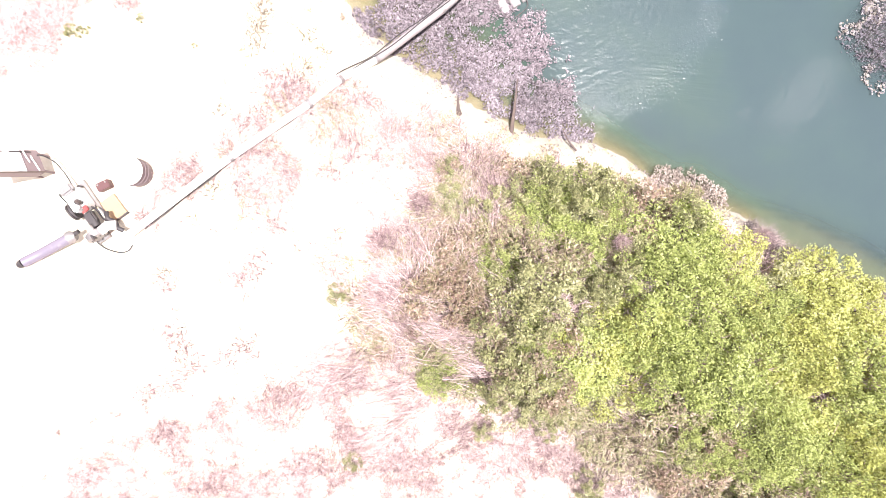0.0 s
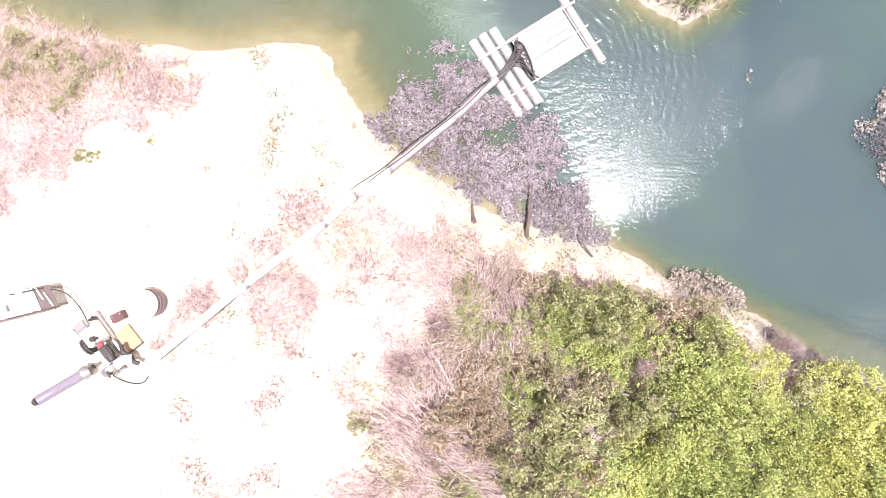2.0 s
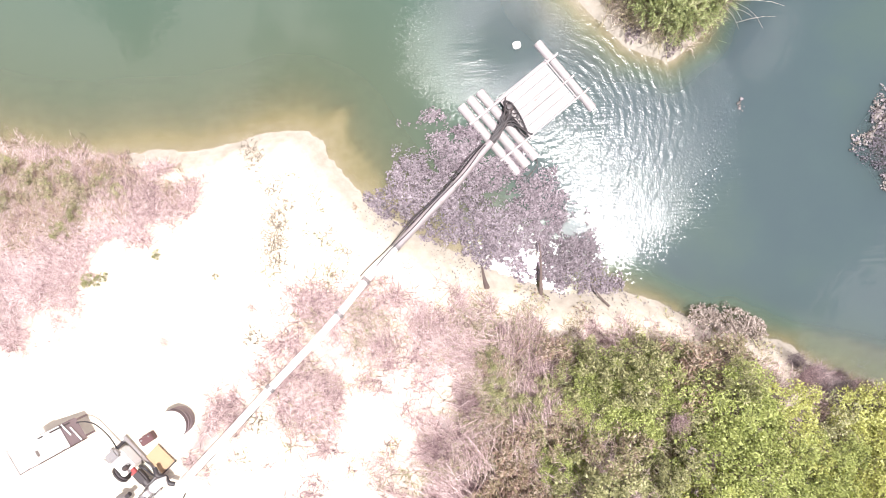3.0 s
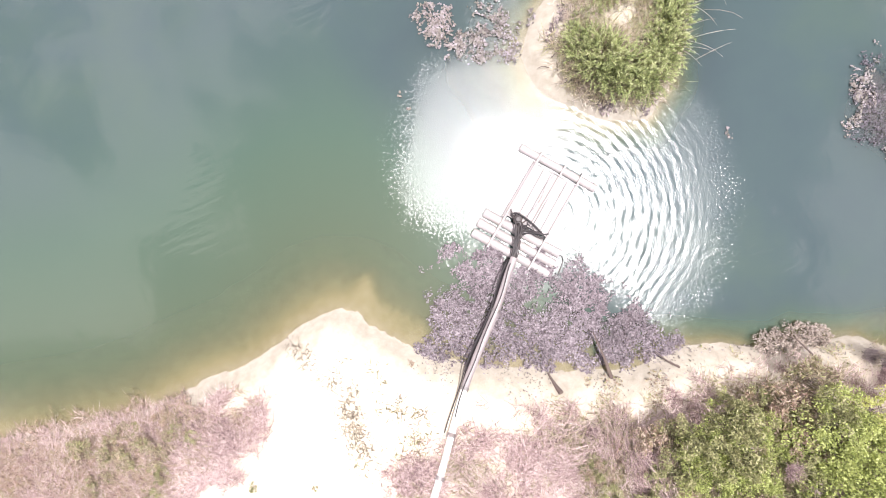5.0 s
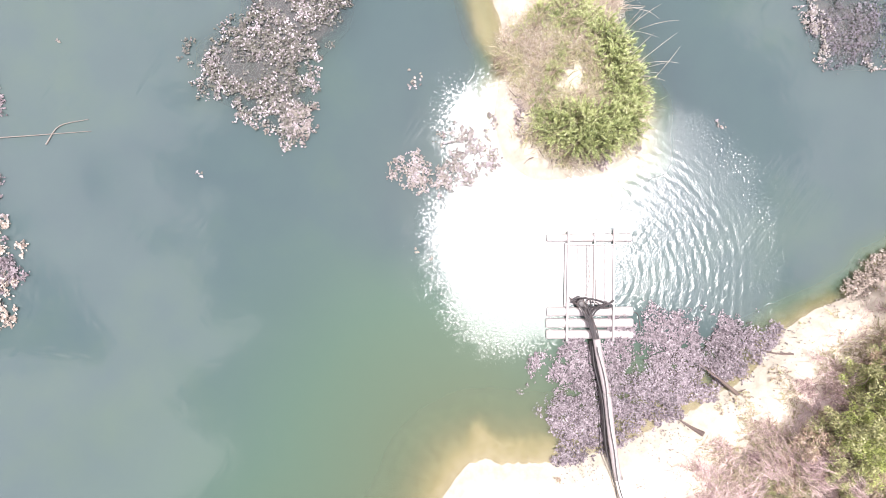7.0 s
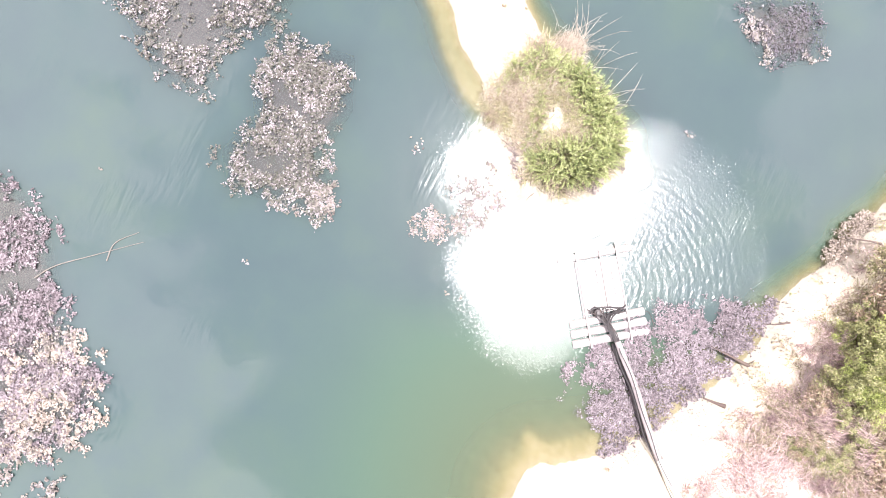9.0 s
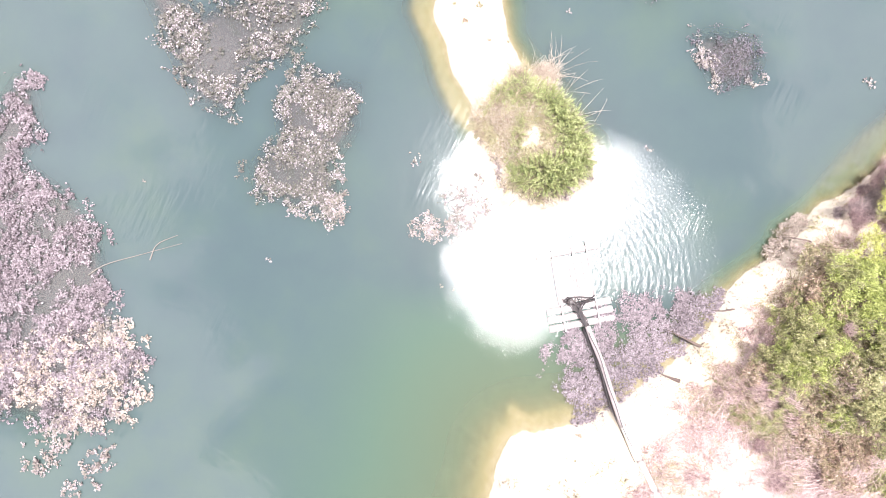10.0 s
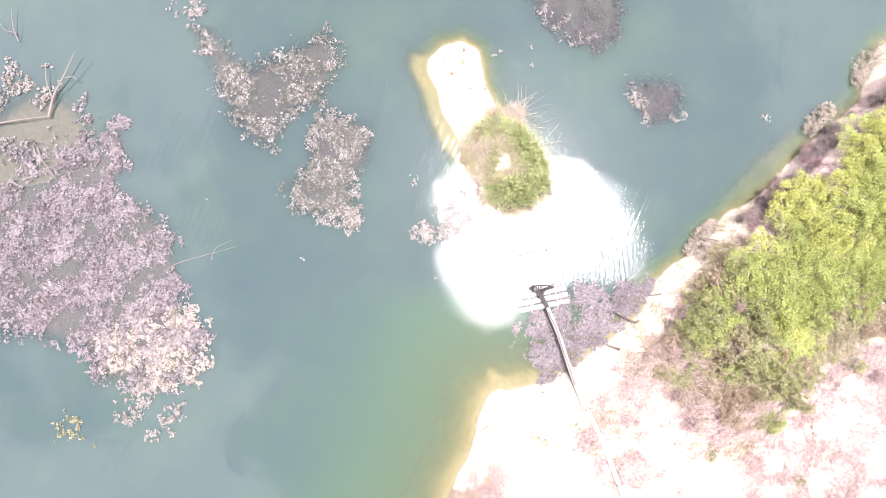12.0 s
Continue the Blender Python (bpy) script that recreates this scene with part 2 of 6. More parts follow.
GROUND, WATER = ground_material(), water_material()
CREEPER = leafy("creeper_leaves", (0.16, 0.14, 0.05), (0.39, 0.4, 0.115), (0.53, 0.55, 0.175), (0.6, 0.61, 0.26), through=0.24, patch=1.5)
CREEPER_GREEN = leafy("green_creeper_leaves", (0.115, 0.125, 0.05), (0.32, 0.365, 0.115), (0.47, 0.52, 0.175), (0.57, 0.6, 0.26), through=0.24, patch=1.5)
DARK_LEAF = leafy("shrub_leaves", (0.12, 0.118, 0.06), (0.228, 0.232, 0.1), (0.345, 0.34, 0.16), (0.485, 0.455, 0.265), patch=1.6)
BRIGHT_LEAF = leafy("willow_leaves", (0.13, 0.155, 0.07), (0.31, 0.36, 0.145), (0.47, 0.51, 0.23), (0.66, 0.65, 0.41), through=0.26, patch=1.4)
STRAW = leafy("dry_straw", (0.085, 0.053, 0.056), (0.23, 0.15, 0.157), (0.42, 0.295, 0.3), (0.6, 0.48, 0.47), through=0.15, rough=0.7)
PALE_STRAW = leafy("pale_straw", (0.15, 0.095, 0.098), (0.35, 0.243, 0.24), (0.56, 0.43, 0.415), (0.72, 0.6, 0.58), through=0.15, rough=0.7)
TAN_STRAW = leafy("tan_straw", (0.25, 0.19, 0.155), (0.47, 0.385, 0.32), (0.62, 0.535, 0.46), (0.74, 0.66, 0.58), through=0.25, rough=0.7)
GREY_TWIG = leafy("grey_twigs", (0.06, 0.047, 0.05), (0.15, 0.12, 0.123), (0.26, 0.21, 0.212), (0.4, 0.33, 0.33), through=0.1, rough=0.7)
OLIVE_LEAF = leafy("half_dry_scrub", (0.11, 0.075, 0.06), (0.34, 0.245, 0.205), (0.21, 0.19, 0.08), (0.5, 0.42, 0.32), (0.19, 0.21, 0.08), (0.4, 0.38, 0.18), patch=1.8)
RUST_LEAF = leafy("rusty_scrub", (0.16, 0.1, 0.08), (0.4, 0.27, 0.225), (0.25, 0.215, 0.1), (0.55, 0.43, 0.37), (0.22, 0.22, 0.09), patch=1.8)
DULL_BLADE = leafy("dull_blades", (0.1, 0.082, 0.065), (0.2, 0.165, 0.125), (0.34, 0.285, 0.225), rough=0.6)
GREEN_BLADE = leafy("green_blades", (0.13, 0.12, 0.06), (0.23, 0.21, 0.11), (0.36, 0.33, 0.2), rough=0.6)
WEED = leafy("bleached_weed_leaves", (0.05, 0.038, 0.044), (0.135, 0.105, 0.12), (0.215, 0.174, 0.196), (0.335, 0.285, 0.31), through=0.1, rough=0.45)
PALE_WEED = leafy("pale_weed_leaves", (0.085, 0.067, 0.067), (0.165, 0.136, 0.132), (0.2, 0.178, 0.145), (0.26, 0.22, 0.234), (0.345, 0.297, 0.318), through=0.1, rough=0.5, patch=1.5)
MID_WEED = leafy("half_green_weed_leaves", (0.055, 0.05, 0.045), (0.11, 0.097, 0.092), (0.1, 0.1, 0.07), (0.21, 0.177, 0.192), (0.43, 0.372, 0.405), through=0.1, rough=0.5, patch=1.2)
DARK_WEED = leafy("sodden_weed_leaves", (0.045, 0.036, 0.047), (0.078, 0.063, 0.08), (0.11, 0.09, 0.112), (0.16, 0.135, 0.16), through=0.1, rough=0.5)
TAN_WEED = leafy("tan_weed_leaves", (0.11, 0.085, 0.075), (0.25, 0.2, 0.17), (0.38, 0.315, 0.275), (0.5, 0.43, 0.39), through=0.1, rough=0.5, patch=1.5)
OLIVE_WEED = leafy("olive_weed_leaves", (0.06, 0.06, 0.03), (0.15, 0.14, 0.07), (0.34, 0.31, 0.2), through=0.1, rough=0.5)
SUNK = plain("sunken_growth", (0.165, 0.142, 0.185), 0.8, spots=0.6, scale=2.0, dirt=(0.1, 0.103, 0.09), dirty=0.6)
BARK = plain("bark", (0.13, 0.095, 0.085), 0.85, spots=0.6, relief=0.6)
GREY_WOOD = plain("bleached_wood", (0.2, 0.175, 0.16), 0.8, spots=0.6, relief=0.5)
PVC = plain("white_pvc", (0.37, 0.34, 0.34), 0.42, spots=0.15, dirty=0.35, dirt=(0.36, 0.3, 0.25))
PIPE = plain("greyed_pipe", (0.3, 0.265, 0.27), 0.5, spots=0.35, dirty=0.5, dirt=(0.22, 0.16, 0.14))
RUBBER = plain("black_rubber", (0.035, 0.03, 0.033), 0.55, spots=0.5, dirty=0.4, dirt=(0.16, 0.13, 0.12))
STEEL = plain("weathered_steel", (0.3, 0.28, 0.28), 0.5, metal=0.6, spots=0.5, dirty=0.5, dirt=(0.2, 0.12, 0.08))
DARK_IRON = plain("dark_iron", (0.07, 0.06, 0.062), 0.55, metal=0.3, spots=0.6, dirty=0.5, dirt=(0.18, 0.1, 0.07))
WHITE_PAINT = plain("chalky_white_paint", (0.72, 0.7, 0.68), 0.6, spots=0.2, dirty=0.35, dirt=(0.45, 0.38, 0.32))
DECK = plain("pale_boards", (0.4, 0.37, 0.37), 0.75, spots=0.4, dirty=0.4)
TAN = plain("tan_plywood", (0.43, 0.285, 0.17), 0.75, spots=0.4, dirty=0.4, dirt=(0.3, 0.2, 0.1))
RED = plain("faded_red_paint", (0.32, 0.05, 0.05), 0.5, spots=0.3)
MAROON = plain("maroon_box", (0.1, 0.04, 0.042), 0.55, spots=0.3)
LAVENDER = plain("blue_grey_hose", (0.175, 0.15, 0.195), 0.5, spots=0.4, dirty=0.5, dirt=(0.4, 0.34, 0.32))
# Mauve cover and legs; also puts side shade into drum and cabinet walls.
MAUVE = plain("mauve_paint_and_side_shade", (0.19, 0.14, 0.147), 0.6, spots=0.4, dirty=0.3)
FOAM = plain("white_foam", (0.8, 0.8, 0.78), 0.7, spots=0.2)


# ---- shape helpers ----
def thing(name, at=(0, 0, 0), turn=0.0, label="", category="", group="", kind=""):
    ob = new(name)
    ob.empty_display_size = 0.2
    ob.matrix_world = pose(*at, 0, 0, turn)
    return tagged(ob, label, category, group, kind)


def part(name, bm, material, parent=None, label="", smooth=False):
    """One bmesh as one mesh object under a thing or a part."""
    mesh = bpy.data.meshes.new(name)
    bm.normal_update()
    bm.to_mesh(mesh)
    bm.free()
    mesh.materials.append(material)
    if smooth:
        mesh.shade_smooth()
        mesh.set_sharp_from_angle(angle=radians(40))
    ob = new(name, mesh)
    if parent:
        ob.parent = parent
    return tagged(ob, label)


def box(bm, x, y, z, sx, sy, sz, turn=0.0, bevel=0.0, pitch=0.0):
    """A block with its centre at x, y, z."""
    made = bmesh.ops.create_cube(bm, size=1.0, matrix=pose(x, y, z, 0, pitch, turn) @ Matrix.Diagonal((sx, sy, sz, 1)))
    if bevel:
        edges = list({e for v in made["verts"] for e in v.link_edges})
        bmesh.ops.bevel(bm, geom=edges, offset=bevel, segments=2, affect="EDGES", clamp_overlap=True)
    return bm


def tube(bm, points, radius, sides=10, closed_ends=True):
    """A round tube along points; radius is one number or one a point."""
    points = [Vector(p) for p in points]
    radii = radius if isinstance(radius, (list, tuple)) else [radius] * len(points)
    rings = []
    up = Vector((0, 0, 1))
    for i, p in enumerate(points):
        way = (points[min(i + 1, len(points) - 1)] - points[max(i - 1, 0)]).normalized()
        side = way.cross(up)
        side = side.normalized() if side.length > 0.05 else way.orthogonal().normalized()
        top = side.cross(way)
        rings.append([bm.verts.new(p + radii[i] * (side * math.cos(a) + top * math.sin(a))) for a in (2 * math.pi * k / sides for k in range(sides))])
    for a, b in zip(rings, rings[1:]):
        for k in range(sides):
            bm.faces.new((a[k], a[(k + 1) % sides], b[(k + 1) % sides], b[k]))
    if closed_ends:
        bm.faces.new(rings[0])
        bm.faces.new(rings[-1][::-1])
    bmesh.ops.recalc_face_normals(bm, faces=bm.faces)
    return bm


def ring_wall(bm, x, y, z, profile, sides=28):
    """A turned shape about an upright axis: profile of (radius, height)."""
    rings = [[bm.verts.new((x + r * math.cos(2 * math.pi * k / sides), y + r * math.sin(2 * math.pi * k / sides), z + h)) for k in range(sides)] for r, h in profile]
    for a, b in zip(rings, rings[1:]):
        for k in range(sides):
            bm.faces.new((a[k], a[(k + 1) % sides], b[(k + 1) % sides], b[k]))
    bm.faces.new(rings[0][::-1])
    bm.faces.new(rings[-1])
    bmesh.ops.recalc_face_normals(bm, faces=bm.faces)
    return bm


def glide(points, steps=6):
    """Points on a smooth line through the given ones."""
    p = [Vector(q) for q in points]
    p = [2 * p[0] - p[1]] + p + [2 * p[-1] - p[-2]]
    out = []
    for a, b, c, d in zip(p, p[1:], p[2:], p[3:]):
        for i in range(steps):
            t = i / steps
            out.append(0.5 * (2 * b + (c - a) * t + (2 * a - 5 * b + 4 * c - d) * t * t + (3 * b - a - 3 * c + d) * t**3))
    return out + [p[-2]]


def quads(name, verts, material):
    """A mesh object of loose four-cornered faces from an array (n, 4, 3)."""
    n = len(verts)
    mesh = bpy.data.meshes.new(name)
    mesh.vertices.add(4 * n)
    mesh.vertices.foreach_set("co", np.ascontiguousarray(verts, dtype=np.float32).ravel())
    mesh.loops.add(4 * n)
    mesh.loops.foreach_set("vertex_index", np.arange(4 * n, dtype=np.int32))
    mesh.polygons.add(n)
    mesh.polygons.foreach_set("loop_start", np.arange(0, 4 * n, 4, dtype=np.int32))
    mesh.polygons.foreach_set("loop_total", np.full(n, 4, dtype=np.int32))
    mesh.update(calc_edges=True)
    mesh.materials.append(material)
    return new(name, mesh)


def leaf_quads(rng, at, along, across, length, width, bend=0.25):
    """Pointed leaves: base, two sides and a tip, folded a little along the midrib."""
    n = len(at)
    L, W = length[:, None], width[:, None]
    normal = np.cross(along, across)
    mid = at + along * L * 0.45
    tip = at + along * L - normal * L * bend * rng.uniform(-0.3, 1.0, (n, 1))
    lift = normal * W * 0.25
    return np.stack([at, mid + across * W * 0.5 + lift, tip, mid - across * W * 0.5 + lift], axis=1)


def frames(rng, n, lean):
    """Random directions near level: along, across. lean: how far the leaves tilt off the level."""
    turn = rng.uniform(0, 2 * np.pi, n)
    up = rng.normal(0, lean, n)
    along = np.stack([np.cos(turn) * np.cos(up), np.sin(turn) * np.cos(up), np.sin(up)], 1)
    roll = rng.normal(0, lean, n)
    side = np.stack([-np.sin(turn), np.cos(turn), np.zeros(n)], 1)
    top = np.cross(along, side)
    across = side * np.cos(roll)[:, None] + top * np.sin(roll)[:, None]
    return along, across


def inside(poly, x, y):
    x, y = np.asarray(x, float), np.asarray(y, float)
    hit = np.zeros(x.shape, bool)
    for (ax, ay), (bx, by) in zip(poly, poly[1:] + poly[:1]):
        cross = (ay > y) != (by > y)
        hit ^= cross & (x < (bx - ax) * (y - ay) / ((by - ay) or 1e-9) + ax)
    return hit


def signed(poly, x, y):
    """Distance to the outline, positive inside."""
    x, y = np.asarray(x, float), np.asarray(y, float)
    best = np.full(x.shape, 1e9)
    for (ax, ay), (bx, by) in zip(poly, poly[1:] + poly[:1]):
        dx, dy = bx - ax, by - ay
        t = np.clip(((x - ax) * dx + (y - ay) * dy) / (dx * dx + dy * dy), 0, 1)
        best = np.minimum(best, np.hypot(x - ax - t * dx, y - ay - t * dy))
    return np.where(inside(poly, x, y), best, -best)


def rough_field(x, y, size, seed):
    """Smooth random values in -1..1 over the plan, features about size metres."""
    rng = np.random.default_rng(seed)
    out, total = 0, 0
    for octave in range(3):
        k = 2**octave
        for _ in range(5):
            a, p = rng.uniform(0, 2 * np.pi, 2)
            f = rng.uniform(0.6, 1.4) * k * 2 * np.pi / (size * 2.2)
            out = out + np.sin(f * (np.cos(a) * x + np.sin(a) * y) + p) / k
        total += 5 / k
    return out / total * 2.0


# ---- the lie of the land ----
BANK = [(-60, 14), (-30, 11), (-14, 8.7), (-11.1, 7.95), (-9.8, 7.67), (-8.7, 7.57), (-7.7, 7.62), (-6.9, 7.62), (-6.1, 7.57), (-5.1, 7.74), (-4.1, 7.97), (-3.5, 7.98), (-3.0, 7.7), (-2.8, 7.2), (-2.3, 6.55), (-1.85, 5.95), (-0.9, 5.2),
        (0.2, 4.7), (1.1, 4.15), (2.5, 3.5), (3.8, 3.4), (4.6, 3.35), (5.4, 2.95), (6.3, 2.53), (7.4, 2.2), (8.2, 1.85), (8.7, 1.65), (9.4, 1.18), (10.3, 0.6), (11.5, 0.25), (12.3, 0.05), (13.5, -0.5), (15.3, -1.35), (16.2, -1.4),
        (17.1, -1.1), (18.2, -1.2), (25, -6), (60, -20), (60, -80), (-60, -80)]
ISLAND = [(9.15, 16.95), (9.9, 16.65), (10.6, 15.9), (10.5, 15.05), (10.0, 14.65), (9.15, 14.0), (8.5, 13.25), (8.3, 12.2), (7.7, 11.2), (6.95, 9.8), (6.0, 9.15), (5.0, 9.55), (4.2, 10.4), (3.65, 11.1), (3.6, 12.0),
          (4.5, 12.95), (5.6, 13.4), (6.4, 14.1), (7.2, 15.2), (8.15, 16.1), (8.85, 16.75)]
# shallows: outline and depth of water over them
SHELVES = [([(-3.8, 7.8), (-3.2, 8.3), (-2.3, 8.4), (-2.35, 7.7), (-1.5, 6.6), (-1.6, 5.6), (-3.0, 7.0)], 0.1), ([(9.1, 17.6), (8.6, 17.5), (7.8, 16.5), (6.8, 15.6), (5.9, 14.5), (5.5, 13.4), (7.5, 15.0), (9.3, 16.8)], 0.12),
           ([(8.2, 2.25), (9.2, 2.05), (10.2, 1.8), (11.6, 1.35), (12.8, 0.75), (13.9, 0.2), (14.9, -0.3), (15.2, -1.5), (12.3, -0.3), (8.7, 1.4)], 0.29)]
POND = [(-44, 60), (46, 60), (46, -70), (-44, -70)]
CREEPERS = [(6.2, 1.0), (6.9, 1.1), (8.0, 0.9), (9.5, 1.0), (10.9, 0.6), (12.5, -0.1), (13.9, -0.75), (16.0, -2.2), (19, -4), (19, -10), (13, -9), (10, -5.5), (8.5, -3.8), (7.2, -2.9), (6.0, -2.8), (4.3, -2.2), (3.8, -1.0), (5.0, 0.15)]
SCRUB = [(4.3, -2.2), (6.0, -2.8), (7.2, -2.9), (8.5, -3.8), (10, -5.5), (13, -9), (9, -9), (6.6, -5.4), (5.3, -4.3), (3.8, -3.4), (2.4, -2.7)]
THICKET = [(0.7, 2.4), (3.4, 2.1), (5.0, 1.9), (6.6, 1.75), (6.2, 1.15), (5.0, 0.15), (3.8, -1.0), (4.2, -2.4), (3.0, -2.6), (0.9, -2.6), (-1.1, -1.7), (-1.3, -0.8), (0.3, 0.7)]
DRY = {
    "slope": [(-3.4, 3.9), (-1.8, 4.2), (0.65, 3.1), (0.9, 2.2), (0.3, 0.6), (-1.3, -0.7), (-3.0, 0.05), (-4.4, 1.7)],
    "plain": [(-7.1, -4.9), (-5.8, -4.1), (-3.8, -4.0), (-2.6, -3.0), (-1.5, -1.9), (1.4, -2.6), (3.9, -2.9), (5.6, -3.9), (6.5, -5.4), (9, -9), (5, -14), (-9, -14)],
    "corner": [(-13, 8.2), (-9.9, 7.7), (-8.5, 7.3), (-5.9, 6.4), (-6.2, 5.8), (-7.9, 5.2), (-8.9, 3.7), (-9.8, 3.2), (-13, 3)],
    "patch": [(-6.1, 0.2), (-5.9, 0.75), (-5.5, 1.7), (-4.7, 2.0), (-4.6, 1.5), (-5.2, 0.9), (-5.7, 0.2)],
    "strip": [(0.4, 3.4), (2.5, 2.65), (4.7, 2.35), (6.2, 1.85), (7.4, 1.5), (9, 0.95), (10.9, 0.3), (10.9, 0.0), (6.4, 1.0), (4.6, 1.2), (3.4, 1.5), (0.7, 2.0), (-0.5, 3.0)],
}
CROWN = [(6.3, 13.6), (7.3, 13.7), (8.3, 12.9), (8.2, 11.9), (7.5, 10.8), (6.8, 10.0), (6.1, 9.7), (5.2, 10.1), (4.7, 10.8), (4.6, 11.6), (5.1, 12.4), (5.6, 13.0)]
BARE = [(6.35, 11.75, 0.5), (-1.9, 1.0, 0.75), (-1.7, -1.2, 0.5), (-0.3, -3.4, 0.5)]


def shore_distance(x, y):
    wiggle = (0.03 + 0.07 * np.clip((x + 1.5) / 2, 0, 1)) * rough_field(x, y, 0.9, 3) + 0.03 * rough_field(x, y, 0.3, 4)
    return signed(BANK, x, y) + wiggle, signed(ISLAND, x, y) + wiggle * 0.8, -signed(POND, x, y)


def ground_height(x, y):
    x, y = np.asarray(x, float), np.asarray(y, float)
    bank, isle, rim = shore_distance(x, y)
    near = np.maximum(np.maximum(bank, isle), rim)
    up = np.clip(bank, 0, None)
    land = 2.2 * (1 - np.exp(-up / 2.0)) + 0.025 * np.minimum(up, 40)
    step = 0.9 * np.clip((x - 4.5) / 2, 0, 1) * (1 - np.exp(-up / (0.9 - 0.6 * np.clip((x - 8.5) / 1.5, 0, 1))))
    step = step + 0.85 * np.exp(-(((x - 3.2) / 2.6) ** 2 + ((y - 0.0) / 2.2) ** 2)) * np.clip(up / 1.5, 0, 1)
    z = np.maximum(land + step, np.maximum(0.55 * (1 - np.exp(-np.clip(isle, 0, None) / 0.7)), 3.0 * (1 - np.exp(-np.clip(rim, 0, None) / 9))))
    steep = 5.5 - 3.6 * np.clip((x - 1.0) / 4, 0, 1)
    bed = -1.7 * (1 - np.exp(np.clip(near, None, 0) / steep))
    for poly, deep in SHELVES:
        bed = np.maximum(bed, np.minimum(-0.02, -deep - 1.1 * np.clip(-signed(poly, x, y), 0, None)) + 0.03 * rough_field(x, y, 0.8, 5))
    bed = np.minimum(bed, -0.5 * np.clip(-near, 0, 0.1))
    z = np.where(near > 0, z, bed)
    mud = np.exp(-(((x + 2.2) / 3.6) ** 2 + ((y - 31.2) / 3.2) ** 2))
    z = np.where(near > 0, z, np.maximum(z, -1.7 + 1.5 * np.minimum(1, 1.5 * mud)))
    dry = np.clip(near, 0, 1.5) / 1.5
    z = z + 0.5 * np.exp(-((x + 8.5) ** 2 + (y + 1.2) ** 2) / 0.9)
    return z + dry * (0.06 * rough_field(x, y, 2.5, 7) + 0.035 * rough_field(x, y, 0.7, 8))


def grid_lines(low, high, step, far):
    mid = list(np.arange(low, high + step / 2, step))
    out, d, at = [], step, high
    while at < far:
        d *= 1.35
        at += d
        out.append(at)
    back, d, at = [], step, low
    while at > -far:
        d *= 1.35
        at -= d
        back.append(at)
    return np.array(back[::-1] + mid + out)


def sheet(name, xs, ys, heights, material, values):
    X, Y = np.meshgrid(xs, ys)
    Z = heights(X, Y)
    nx, ny = len(xs), len(ys)
    mesh = bpy.data.meshes.new(name)
    mesh.vertices.add(nx * ny)
    mesh.vertices.foreach_set("co", np.stack([X, Y, Z], -1).astype(np.float32).ravel())
    i = (np.arange(ny - 1)[:, None] * nx + np.arange(nx - 1)).ravel()
    faces = np.stack([i, i + 1, i + nx + 1, i + nx], 1).astype(np.int32)
    mesh.loops.add(4 * len(i))
    mesh.loops.foreach_set("vertex_index", faces.ravel())
    mesh.polygons.add(len(i))
    mesh.polygons.foreach_set("loop_start", np.arange(0, 4 * len(i), 4, dtype=np.int32))
    mesh.polygons.foreach_set("loop_total", np.full(len(i), 4, dtype=np.int32))
    mesh.update(calc_edges=True)
    mesh.shade_smooth()
    for key, field in values.items():
        a = mesh.attributes.new(key, "FLOAT", "POINT")
        a.data.foreach_set("value", field(X, Y).astype(np.float32).ravel())
    mesh.materials.append(material)
    return new(name, mesh)


def litter(x, y):
    out = np.zeros(np.shape(x))
    for poly in (CREEPERS, SCRUB, THICKET, *DRY.values()):
        out = np.maximum(out, np.clip(signed(poly, x, y) / 0.6 + 0.4, 0, 1))
    out = np.where(y < -2.4, out * np.clip((x - 2.5) / 4 + 0.3, 0.3, 1), out)
    out *= 1 - 0.35 * np.clip(signed(DRY["slope"], x, y) / 0.5 + 0.5, 0, 1)
    out *= np.clip(0.75 + 0.5 * rough_field(x, y, 1.6, 21), 0.1, 1)
    isle = signed(CROWN, x, y)
    edge = signed([(8.9, 1.1), (10.2, 0.6), (12.3, 0.2), (13.8, 0.1), (15.5, -0.8), (17.5, -1.9), (17.5, -4.0), (15.0, -2.9), (12.8, -1.8), (10.4, -0.9), (8.9, 0.1)], x, y)
    out = np.maximum(out, np.clip(edge / 0.3 + 0.5, 0, 1))
    mud = np.exp(-(((x + 2.2) / 3.6) ** 2 + ((y - 31.2) / 3.2) ** 2))
    out = np.maximum(out, np.clip(mud * 7 - 0.2, 0, 1))
    # Litter spread past the scrub's edge puts its shade into the islet sand.
    out = np.maximum(out, np.clip((isle + 0.35) / 0.6, 0, 1) * 0.6)
    for bx, by, r in BARE:
        out *= np.clip((np.hypot(x - bx, y - by) - r) / 0.4, 0, 1)
    return out


ground = sheet("ground", grid_lines(-13, 21, 0.2, 2500), grid_lines(-12, 36, 0.2, 2500), ground_height, GROUND, {"litter": litter, "height": ground_height})
tagged(ground, "pale sand bank and pond bed with dry litter", "ground", kind="structure")

